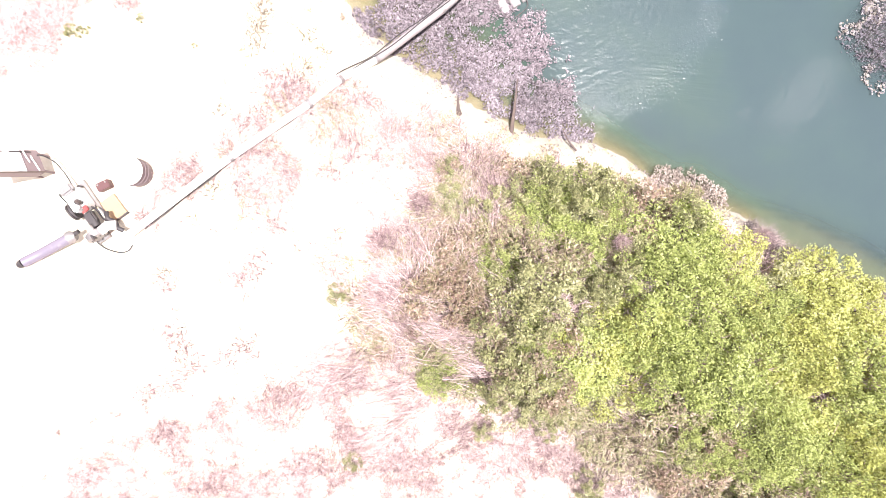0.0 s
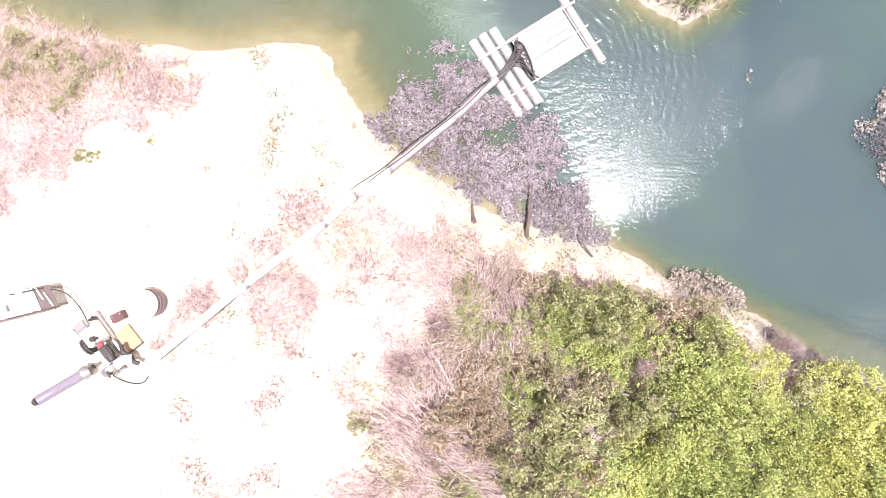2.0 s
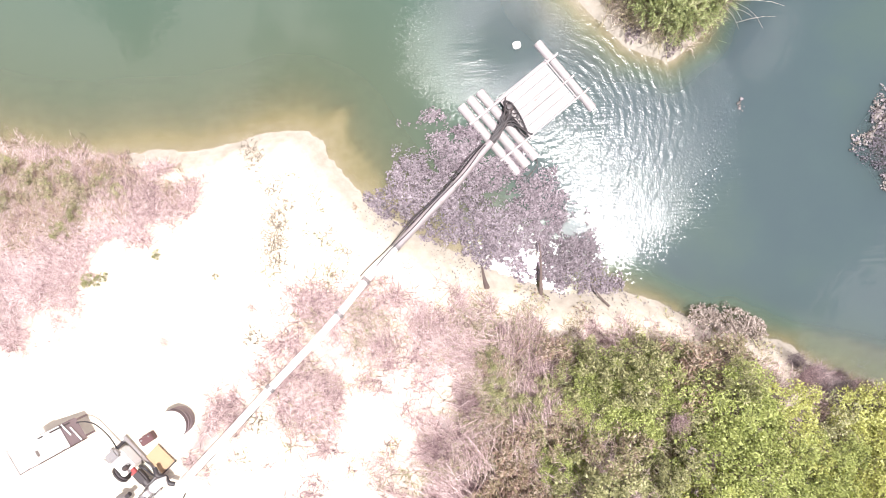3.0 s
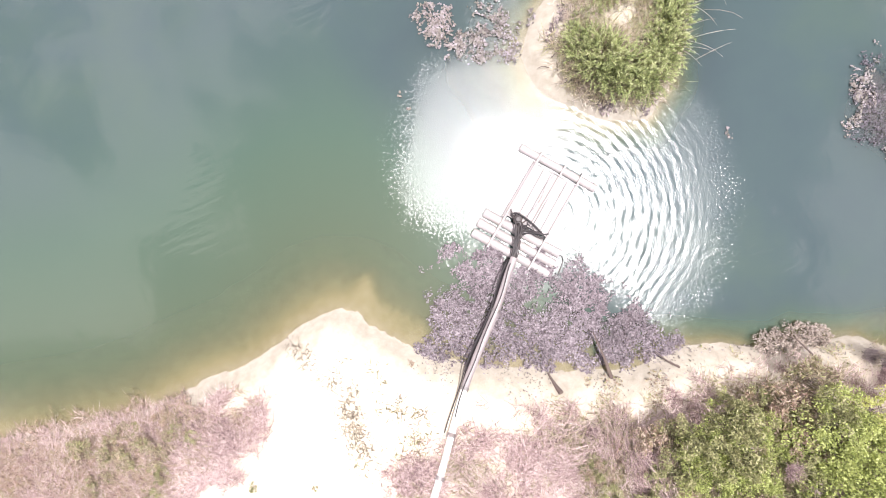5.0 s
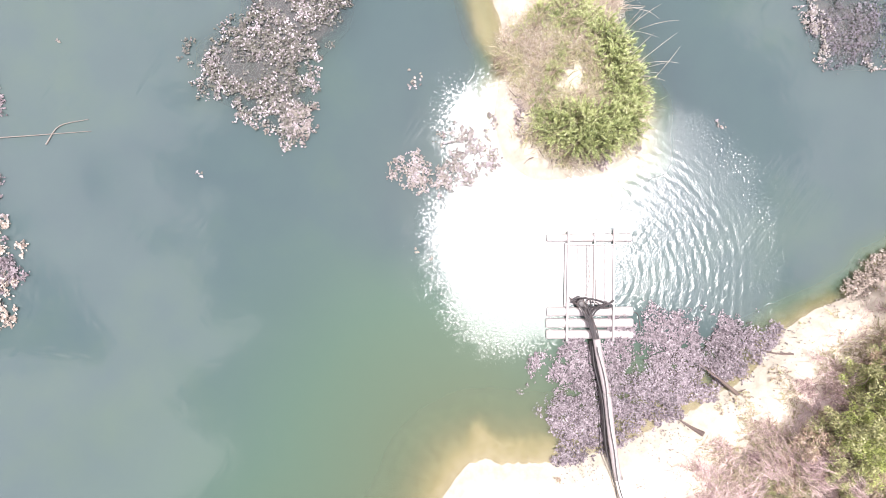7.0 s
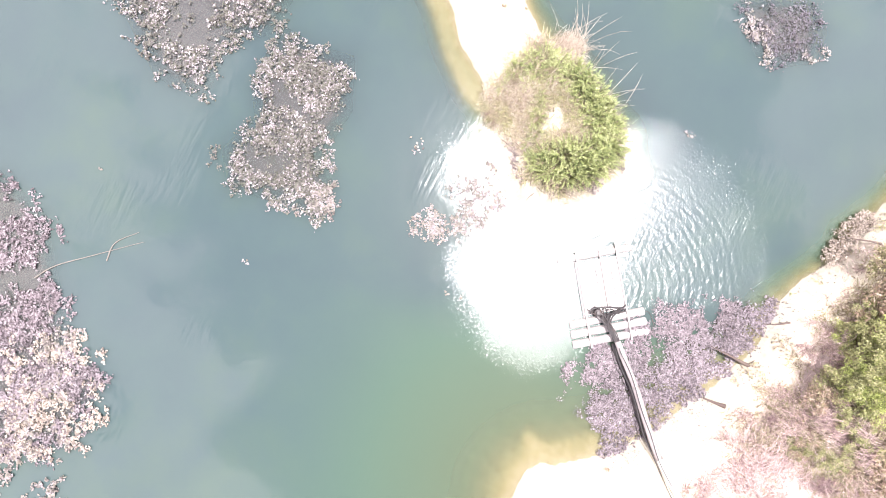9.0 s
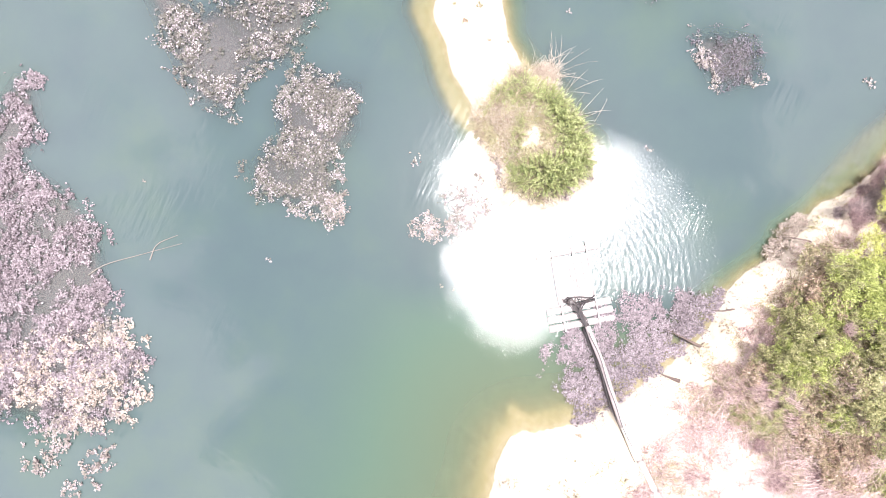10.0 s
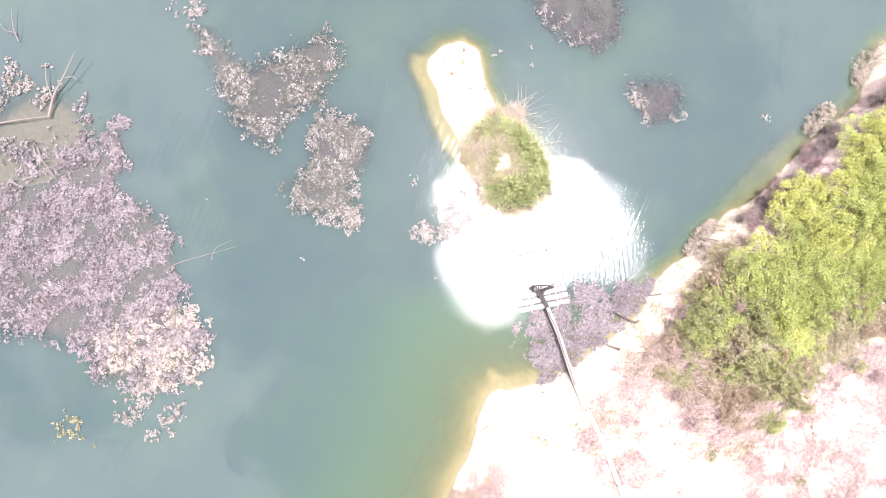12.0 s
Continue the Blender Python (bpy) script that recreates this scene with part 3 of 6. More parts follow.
# ---- floating weed: outline, leaves to the square metre, leaf length, leaf material, how much stands in gaps ----
MATS = {
    "raft_side": ([(0.24, 8.0), (-0.4, 7.7), (-1.08, 7.15), (-1.15, 6.4), (-1.95, 5.95), (-2.15, 5.35), (-1.2, 5.35), (-0.4, 5.05), (0.4, 4.72), (1.1, 4.25), (2.4, 3.8), (3.3, 3.45),
                   (4.3, 3.58), (4.1, 4.1), (3.6, 4.75), (3.2, 4.85), (3.15, 5.4), (3.2, 5.9), (2.6, 6.4), (2.2, 6.9), (1.4, 6.9), (0.8, 7.7)], 4200, 0.06, WEED, 0.02),
    "isle_side": ([(1.95, 14.25), (1.5, 13.42), (2.2, 12.78), (3.6, 12.28), (4.13, 12.6), (3.88, 12.96), (2.74, 13.71)], 1700, 0.085, PALE_WEED, 0.16),
    "east_ring": ([(11.95, 8.2), (10.9, 7.2), (10.9, 6.46), (11.4, 5.7), (12.3, 5.7), (12.9, 6.4), (12.69, 7.28), (12.36, 7.96)], 2600, 0.06, DARK_WEED, 0.05),
    "east_crescent": ([(12.0, 8.25), (11.2, 7.5), (10.85, 6.8), (11.0, 6.3), (11.5, 5.6), (11.75, 5.85), (11.3, 6.6), (11.3, 7.1), (12.15, 8.0)], 1600, 0.075, PALE_WEED, 0.22),
    "west_pale": ([(-5.0, 22.6), (-6.2, 20.9), (-7.6, 21.0), (-7.6, 22.6), (-6.3, 23.4)], 700, 0.1, PALE_WEED, 0.38),
    "far_east": ([(15.8, 13.5), (13.59, 13.9), (12.83, 12.95), (12.5, 11.14), (12.64, 10.06), (13.82, 9.5), (15.3, 10.1), (16.6, 11.5)], 2600, 0.06, DARK_WEED, 0.12),
    "far_east_pale": ([(13.6, 13.9), (12.83, 12.95), (12.5, 11.14), (12.9, 10.6), (13.1, 11.6), (13.4, 12.6), (14.2, 13.4)], 900, 0.08, PALE_WEED, 0.3),
    "mid_north": ([(5.94, 27.1), (4.07, 25.02), (2.48, 23.0), (2.4, 21.5), (4.27, 21.5), (5.16, 20.5), (7.4, 20.4), (8.5, 21.7), (7.65, 22.2), (6.6, 23.0), (5.4, 24.0), (5.7, 25.3), (6.3, 26.2)], 1400, 0.08, MID_WEED, 0.24),
    "north_tip": ([(6.6, 28.7), (6.0, 27.5), (6.8, 27.0), (7.6, 27.6), (7.6, 28.7)], 800, 0.085, PALE_WEED, 0.3),
    "mid": ([(5.3, 20.2), (3.5, 20.3), (2.6, 19.7), (1.3, 20.2), (0.4, 19.5), (0.8, 17.7), (0.75, 16.95), (1.7, 16.9), (2.5, 17.6), (3.95, 17.4), (5.4, 18.0), (5.2, 19.2)], 2000, 0.078, MID_WEED, 0.14),
    "mid_tip": ([(1.2, 17.5), (0.75, 16.95), (1.0, 16.7), (1.9, 16.8), (1.7, 17.2)], 1800, 0.085, PALE_WEED, 0.1),
    "west": ([(-0.9, 29.0), (0.5, 28.9), (0.75, 28.3), (-0.9, 27.15), (-2.0, 27.4), (-2.37, 25.5), (-2.86, 24.14), (-4.1, 23.25), (-5.9, 21.9), (-6.4, 20.5), (-8.6, 20.5), (-9.3, 21.4),
              (-9.9, 22.8), (-10.3, 24.4), (-9.3, 25.4), (-9.9, 28.2), (-10.4, 29.6), (-11.6, 32), (-8.5, 33), (-5.0, 32.4), (-4.5, 31.9), (-3.0, 30.4), (-1.0, 29.9), (0.0, 29.6)], 2100, 0.078, WEED, 0.2),
    "west_fringe": ([(-7.1, 24.1), (-5.7, 21.7), (-6.0, 20.8), (-6.5, 20.95), (-7.35, 20.0), (-8.9, 20.1), (-9.5, 21.9), (-9.8, 24.2), (-8.7, 25.0)], 1300, 0.09, TAN_WEED, 0.22),
    "west_mud": ([(0.6, 29.2), (1.0, 30.2), (-0.5, 30.8), (-1.5, 32.2), (-3.2, 33.4), (-6.0, 33.6), (-5.0, 32.4), (-3.0, 30.4), (-1.0, 29.9)], 800, 0.1, WEED, 0.42),
    "west_tail": ([(-8.4, 20.6), (-9.0, 20.3), (-11.2, 20.2), (-11.6, 21.0), (-11.7, 21.9), (-11.3, 22.7), (-9.8, 22.8), (-8.6, 22.0)], 900, 0.095, PALE_WEED, 0.28),
    "tail_clump": ([(-12.2, 23.6), (-12.9, 23.2), (-13.5, 24.4), (-13.2, 25.4), (-12.4, 24.9)], 420, 0.1, OLIVE_WEED, 0.4),
    "north_west": ([(-0.8, 35.5), (1.2, 33.6), (1.0, 32.8), (1.5, 32.2), (0.6, 31.4), (-0.4, 31.9), (-1.0, 33.2), (-2.4, 34.6), (-2.2, 36)], 700, 0.11, PALE_WEED, 0.3),
}


SUNKEN = ("east_ring", "far_east", "mid_north", "mid", "west")


def mat_reach(x, y):
    out = np.full(np.shape(x), -9.0)
    for name in SUNKEN:
        out = np.maximum(out, signed(MATS[name][0], x, y))
    return out


def water_depth(x, y):
    depth = np.clip(-ground_height(x, y), 0, None)
    return np.minimum(depth, 0.13 + 0.9 * np.clip(0.35 - mat_reach(x, y), 0, None))


def lee_shore(x, y):
    """1 at the sand bank's edge, falling off over the open water west of the raft; a narrow rim at the other shores."""
    bank, isle, rim = shore_distance(x, y)
    far = 1.2 + 8.3 * np.clip((3.5 - x) / 4.5, 0, 1)
    return np.maximum(np.clip(1 + bank / far, 0, 1), np.clip(1 + isle / 1.0, 0, 1) * 0.9)


water = sheet("water", grid_lines(-18, 22, 0.2, 75), grid_lines(-2, 38, 0.2, 75), lambda x, y: np.zeros(np.shape(x)), WATER, {"depth": water_depth, "lee": lee_shore, "stir": lambda x, y: np.clip(signed(STIRRED, x, y), -3, 3), "weed": lambda x, y: np.clip(signed(MATS["raft_side"][0], x, y) / 0.3 + 0.3, 0, 1)})
tagged(water, "turbid grey-green pond water with ripples round the raft", "water", kind="structure")


def scatter(rng, poly, per_m2, thin=0.0, size=1.0, seed=0, edge=0.15, lace=0.0, floor=0.12):
    """Random places inside an outline, with gaps where a smooth random field is low."""
    p = np.array(poly)
    lo, hi = p.min(0) - 0.3, p.max(0) + 0.3
    n = int(per_m2 * np.prod(hi - lo))
    x, y = rng.uniform(lo[0], hi[0], n), rng.uniform(lo[1], hi[1], n)
    d = signed(poly, x, y) + edge * 1.6 * rough_field(x, y, 0.5, seed + 50) + edge * rng.normal(0, 0.5, n)
    full = np.clip((rough_field(x, y, size, seed) - thin * 2.2 + 0.95) / 0.6, 0, 1)
    if lace:
        full = full * np.clip((rough_field(x, y, lace, seed + 70) + 0.75) / 0.35, 0, 1)
    keep = (d > 0) & (rng.uniform(0, 1, n) < floor + (1 - floor) * full)
    return x[keep], y[keep]


def weed_mat(name, poly, per_m2, length, material, thin, seed):
    """Leaves floating on the pond in knots, over a brown growth just under the surface."""
    rng = np.random.default_rng(seed)
    mat = thing("floating_weed", (*np.array(poly).mean(0), 0), label={WEED: "mat of mauve-grey bleached weed leaves floating on pond", PALE_WEED: "patchy mat of pale pinkish weed floating on pond", MID_WEED: "patchy mat of pale and olive half-sunken pond weed", DARK_WEED: "dark mauve sodden weed just under the surface", TAN_WEED: "mat of tan and pink bleached weed clumps on pond", OLIVE_WEED: "small olive weed clump floating on pond"}[material], category="water weed", group="floating weed", kind="stuff")
    cx, cy = scatter(rng, poly, per_m2 / 11, thin, 0.9, seed, 0.3, 0.32, 0.012)
    many = rng.integers(3, 18, len(cx))
    size = np.repeat(0.0135 * np.sqrt(many), many)
    tall = np.repeat(rng.uniform(0.0, 0.09, len(cx)), many)
    x, y = np.repeat(cx, many), np.repeat(cy, many)
    n = len(x)
    dx, dy = rng.normal(0, 1, n) * size, rng.normal(0, 1, n) * size
    x, y = x + dx, y + dy
    knot = rough_field(x, y, 0.35, seed + 9)
    z = 0.02 + 0.04 * np.clip(knot + 0.5, 0, 1.4) * rng.uniform(0.2, 1.2, n) + tall * np.exp(-(dx**2 + dy**2) / (2 * size**2))
    z = np.where(rng.uniform(0, 1, n) < (0.1 if name == "raft_side" else 0.38 if material == MID_WEED else 0.75 if material == DARK_WEED else 0.25), -0.03 - 0.05 * rng.uniform(0, 1, n), z)
    along, across = frames(rng, n, 0.26)
    L = length * rng.uniform(0.5, 1.25, n)
    at = np.stack([x, y, z], 1) - np.array([*mat.location])
    leaves = quads("leaves", leaf_quads(rng, at - along * L[:, None] * 0.5, along, across, L, L * rng.uniform(0.45, 0.75, n)), material)
    leaves.parent = mat
    if name not in SUNKEN:
        return mat
    p = np.array(poly)
    xs, ys = np.arange(p[:, 0].min() - 0.4, p[:, 0].max() + 0.4, 0.16), np.arange(p[:, 1].min() - 0.4, p[:, 1].max() + 0.4, 0.16)
    X, Y = np.meshgrid(xs, ys)
    d = signed(poly, X, Y) + 0.12 * rough_field(X, Y, 0.8, seed + 4)
    Z = -0.06 - 0.03 * rough_field(X, Y, 0.5, seed + 5) - 0.9 * np.clip(0.35 - d, 0, 1)
    Z = np.minimum(Z, -0.02)
    bm = bmesh.new()
    vs = {}
    ok = d > -0.35

    def vert(j, i):
        if (j, i) not in vs:
            vs[j, i] = bm.verts.new((X[j, i] - mat.location.x, Y[j, i] - mat.location.y, Z[j, i]))
        return vs[j, i]

    for j in range(len(ys) - 1):
        for i in range(len(xs) - 1):
            if ok[j, i] and ok[j + 1, i] and ok[j, i + 1] and ok[j + 1, i + 1]:
                bm.faces.new((vert(j, i), vert(j, i + 1), vert(j + 1, i + 1), vert(j + 1, i)))
    part("sunken_growth", bm, SUNK, mat, "dark brown growth under the surface", smooth=True)
    return mat


for k, (name, (poly, per_m2, length, material, thin)) in enumerate(MATS.items()):
    weed_mat(name, poly, per_m2, length, material, thin, 100 + k)


# ---- shrubs ----
def foliage(rng, radius, height, knots, leaves, length, slim, lean, flat=0.85):
    """Leaves on many small rounded knots that together make an uneven crown."""
    a, r = rng.uniform(0, 2 * np.pi, knots), radius * np.sqrt(rng.uniform(0, 1, knots))
    kx, ky = r * np.cos(a), r * np.sin(a)
    kz = height * (1 - 0.7 * (r / radius) ** 2) * rng.uniform(0.3, 1.3, knots)
    kr = radius * rng.uniform(0.1, 0.26, knots)
    which = rng.integers(0, knots, leaves)
    turn, up = rng.uniform(0, 2 * np.pi, leaves), np.arcsin(rng.uniform(-0.15, 1, leaves))
    out = np.stack([np.cos(turn) * np.cos(up), np.sin(turn) * np.cos(up), np.sin(up) * flat], 1)
    at = np.stack([kx[which], ky[which], kz[which]], 1) + out * kr[which][:, None] * rng.uniform(0.55, 1.05, (leaves, 1))
    at[:, 2] = np.maximum(at[:, 2], 0.02)
    along, across = frames(rng, leaves, lean)
    along = along + out * 0.55
    along /= np.linalg.norm(along, axis=1, keepdims=True)
    across = across - along * (across * along).sum(1, keepdims=True)
    across /= np.linalg.norm(across, axis=1, keepdims=True)
    L = length * rng.uniform(0.6, 1.3, leaves)
    return leaf_quads(rng, at, along, across, L, L * slim), np.stack([kx, ky, kz], 1)


def shrub(name, seed, material, radius, height, knots, leaves, length, slim, label, lean=0.5, stem=0.012):
    rng = np.random.default_rng(seed)
    ob = thing(name, label=label, category="shrub", group=name.replace("_", " ") + "s")
    cloud, tips = foliage(rng, radius, height, knots, leaves, length, slim, lean)
    quads("foliage", cloud, material).parent = ob
    bm = bmesh.new()
    for tip in tips[: max(6, knots // 3)]:
        foot = tip * np.array([0.15, 0.15, 0]) - np.array([0, 0, 0.05])
        tube(bm, [foot, (foot + tip) / 2 + np.array([0, 0, 0.1 * height]), tip], [stem, stem * 0.8, stem * 0.4], 5, False)
    part("stemwork", bm, BARK, ob)
    return ob


def sprig_bush(name, seed, material, radius, height, stems, leaves, length, slim, label):
    """A bush of stems that arch outwards, each feathered with narrow leaves."""
    rng = np.random.default_rng(seed)
    ob = thing(name, label=label, category="shrub", group=name.replace("_", " ") + "s")
    turn, out = rng.uniform(0, 2 * np.pi, stems), radius * rng.uniform(0.25, 1.1, stems)
    top = height * rng.uniform(0.55, 1.15, stems) * (1 - 0.35 * out / radius)
    way = np.stack([np.cos(turn), np.sin(turn), np.zeros(stems)], 1)
    foot = way * (radius * 0.25 * rng.uniform(0, 1, (stems, 1))) + np.array([0, 0, -0.03])
    which, s = rng.integers(0, stems, leaves), rng.uniform(0.12, 1.0, leaves) ** 0.7
    at = foot[which] + way[which] * (out[which] * s)[:, None] + np.array([0, 0, 1]) * (top[which] * np.sin(s * 1.75))[:, None]
    heading = way[which] * out[which][:, None] + np.array([0, 0, 1]) * (top[which] * 1.75 * np.cos(s * 1.75))[:, None]
    heading /= np.linalg.norm(heading, axis=1, keepdims=True)
    along = heading + rng.normal(0, 0.45, (leaves, 3))
    along /= np.linalg.norm(along, axis=1, keepdims=True)
    across = np.cross(along, np.array([0, 0, 1.0]) + rng.normal(0, 0.4, (leaves, 3)))
    across /= np.linalg.norm(across, axis=1, keepdims=True)
    L = length * rng.uniform(0.6, 1.3, leaves)
    quads("foliage", leaf_quads(rng, at, along, across, L, L * slim), material).parent = ob
    bm = bmesh.new()
    for i in range(stems):
        pts = [foot[i] + way[i] * out[i] * q + np.array([0, 0, top[i] * math.sin(q * 1.75)]) for q in (0.0, 0.35, 0.7, 1.0)]
        tube(bm, pts, [0.007, 0.006, 0.004, 0.002], 4, False)
    part("stemwork", bm, DULL_BLADE, ob)
    return ob


def bare_bush(name, seed, material, radius, height, twigs, label):
    """A dead bush: many thin twigs that arch out of one root."""
    rng = np.random.default_rng(seed)
    ob = thing(name, label=label, category="bush", group="dry bushes")
    n = twigs
    turn, out = rng.uniform(0, 2 * np.pi, n), radius * rng.uniform(0.2, 0.75, n)
    top = height * rng.uniform(0.3, 1.0, n)
    way = np.stack([np.cos(turn), np.sin(turn), np.zeros(n)], 1)
    side = np.stack([-np.sin(turn), np.cos(turn), np.zeros(n)], 1)
    w = rng.uniform(0.003, 0.0065, n)[:, None]
    rows = []
    spot = rng.uniform(0, 2 * np.pi, n)
    root = np.stack([np.cos(spot), np.sin(spot), np.zeros(n)], 1) * radius * 0.55 * np.sqrt(rng.uniform(0, 1, (n, 1)))
    root[:, 2] = height * 0.3 * rng.uniform(0, 1, n) ** 2
    bend = side * rng.normal(0, 0.45, (n, 1)) * out[:, None]
    for s0, s1 in ((0.0, 0.4), (0.4, 0.75), (0.75, 1.0)):
        a, b = [root + way * out[:, None] * s + bend * s * s + np.array([0, 0, 1]) * (top * np.sin(s * 2.0))[:, None] for s in (s0, s1)]
        rows.append(np.stack([a - side * w * (1.1 - s0), b - side * w * (1.1 - s1), b + side * w * (1.1 - s1), a + side * w * (1.1 - s0)], 1))
    quads("branchwork", np.concatenate(rows), material).parent = ob
    return ob


def stalk_spray(seed, length, stalks, label="pinkish fallen dry stalks fanned over the bank"):
    """Dry stalks that lie over one way in a loose fan."""
    rng = np.random.default_rng(seed)
    ob = thing("fallen_stalks", label=label, category="dry stalks", group="fallen stalks")
    n = stalks
    turn = rng.normal(0, 0.42, n)
    way = np.stack([np.cos(turn), np.sin(turn), np.zeros(n)], 1)
    side = np.stack([-np.sin(turn), np.cos(turn), np.zeros(n)], 1)
    L, rise = length * rng.uniform(0.35, 1.1, n), rng.uniform(0.05, 0.4, n)
    root = np.stack([rng.normal(0, 0.3, n) * length, rng.normal(0, 0.3, n) * length, rng.uniform(0, 0.08, n)], 1)
    w = rng.uniform(0.003, 0.006, n)[:, None]
    curl = side * (rng.normal(0, 0.14, n) * L)[:, None]
    rows = []
    for s0, s1 in ((0.0, 0.35), (0.35, 0.7), (0.7, 1.0)):
        a, b = [root + way * (L * s)[:, None] + curl * s * s + np.array([0, 0, 1]) * (L * rise * np.sin(s * 2.6))[:, None] for s in (s0, s1)]
        rows.append(np.stack([a - side * w * (1.1 - s0), b - side * w * (1.1 - s1), b + side * w * (1.1 - s1), a + side * w * (1.1 - s0)], 1))
    quads("stalk_fan", np.concatenate(rows), PALE_STRAW).parent = ob
    return ob


SPRIGS = [(-4.9, -1.6), (-5.1, -2.2), (-5.5, -2.8), (-5.8, -3.2), (-4.2, -2.6), (-4.0, -2.9), (-3.4, -1.2), (-2.9, 0.4), (-4.0, 1.2), (-6.3, 3.0), (-4.4, 3.6), (-2.6, 2.9)]
CORNER_BUSHES = [(-9.2, 6.6, 0.8), (-8.6, 6.3, 0.7), (-9.8, 6.9, 0.8), (-8.2, 6.7, 0.6), (-9.4, 7.2, 0.6), (-10.2, 6.3, 0.7), (-8.9, 5.6, 0.45), (-7.7, 6.5, 0.4), (-8.4, 7.0, 0.6), (-10.6, 7.2, 0.8)]
sprays = [stalk_spray(280 + i, 0.75 + 0.1 * i, 130) for i in range(4)]
creepers = [shrub("creeper_shrub", 200 + i, CREEPER if i < 3 else CREEPER_GREEN, 0.78 + 0.06 * i, 0.55, 64, 7500, 0.05, 0.55, "dense yellow-green creeper mound on the bank", lean=0.75) for i in range(5)]
darks = [shrub("leafy_shrub", 220 + i, DARK_LEAF, 0.55 + 0.06 * i, 0.95, 30, 2600, 0.056, 0.48, "dull green leafy shrub among dry grass", lean=0.75) for i in range(3)]
olives = [shrub("olive_shrub", 230 + i, OLIVE_LEAF if i < 2 else RUST_LEAF, 0.55 + 0.08 * i, 0.55, 30, 2300, 0.09, 0.3, "olive and straw half-dry scrub on the bank" if i < 2 else "rusty pink half-dry scrub on the bank", lean=0.8) for i in range(3)]
brights = [sprig_bush("willow_shrub", 240 + i, BRIGHT_LEAF, 0.62 + 0.06 * i, 0.8, 60, 3000, 0.085, 0.2, "pale green narrow-leaved shrub on sandy islet") for i in range(3)]
pale_dead = [bare_bush("dry_bush", 270 + i, TAN_STRAW, 0.5 + 0.1 * i, 0.5, 420, "pale straw-pink dead bush of thin twigs") for i in range(2)]
grey_dead = [bare_bush("dry_bush", 265 + i, GREY_TWIG, 0.55 + 0.1 * i, 0.45, 700, "grey tangle of dead twigs on the steep bank") for i in range(2)]
dead = [bare_bush("dry_bush", 260 + i, STRAW, 0.55 + 0.1 * i, 0.5, 620, "pinkish dead bush of thin dry twigs") for i in range(3)]
used = set()


def plant(ob, x, y, turn, scale=1.0, lift=0.0, tall=1.0):
    z = float(ground_height(x, y)) + lift
    m = pose(x, y, z, 0, 0, turn)
    if ob.name not in used:
        used.add(ob.name)
        ob.matrix_basis = m @ Matrix.Diagonal((scale, scale, scale * tall, 1))
        return ob
    made = copy_thing(ob, m)
    made.scale = (scale, scale, scale * tall)
    return made


def lattice(rng, poly, gap):
    p = np.array(poly)
    xs, ys = np.arange(p[:, 0].min(), p[:, 0].max(), gap), np.arange(p[:, 1].min(), p[:, 1].max(), gap)
    X, Y = np.meshgrid(xs, ys)
    X, Y = X + rng.uniform(-0.4, 0.4, X.shape) * gap, Y + rng.uniform(-0.4, 0.4, X.shape) * gap
    ok = inside(poly, X, Y)
    return list(zip(X[ok].tolist(), Y[ok].tolist()))


rng = np.random.default_rng(31)
for x, y in lattice(rng, CREEPERS, 0.88):
    if (x > 13 and y < -6) or (x > 7.5 and float(signed(CREEPERS, x, y)) < 0.55):
        continue
    border = (0.45 if x < 7.5 else 0.12) * math.exp(-max(0.0, float(signed(CREEPERS, x, y))) / 0.9) + (0.25 if rough_field(np.array(x), np.array(y), 2.5, 88) > 0.6 and x < 8 else 0.0)
    if rng.uniform() < border:
        plant((olives[rng.integers(3)] if rng.uniform() < 0.6 else darks[rng.integers(3)]), x, y, rng.uniform(0, 360), rng.uniform(0.9, 1.4), tall=rng.uniform(0.7, 1.3))
        continue
    plant(creepers[(3 + rng.integers(2)) if rng.normal(0.5 * float(rough_field(np.array(x), np.array(y), 3.5, 91)), 0.5) > 0.3 else rng.integers(3)], x, y, rng.uniform(0, 360), rng.uniform(0.85, 1.25), tall=rng.uniform(0.7, 1.5))
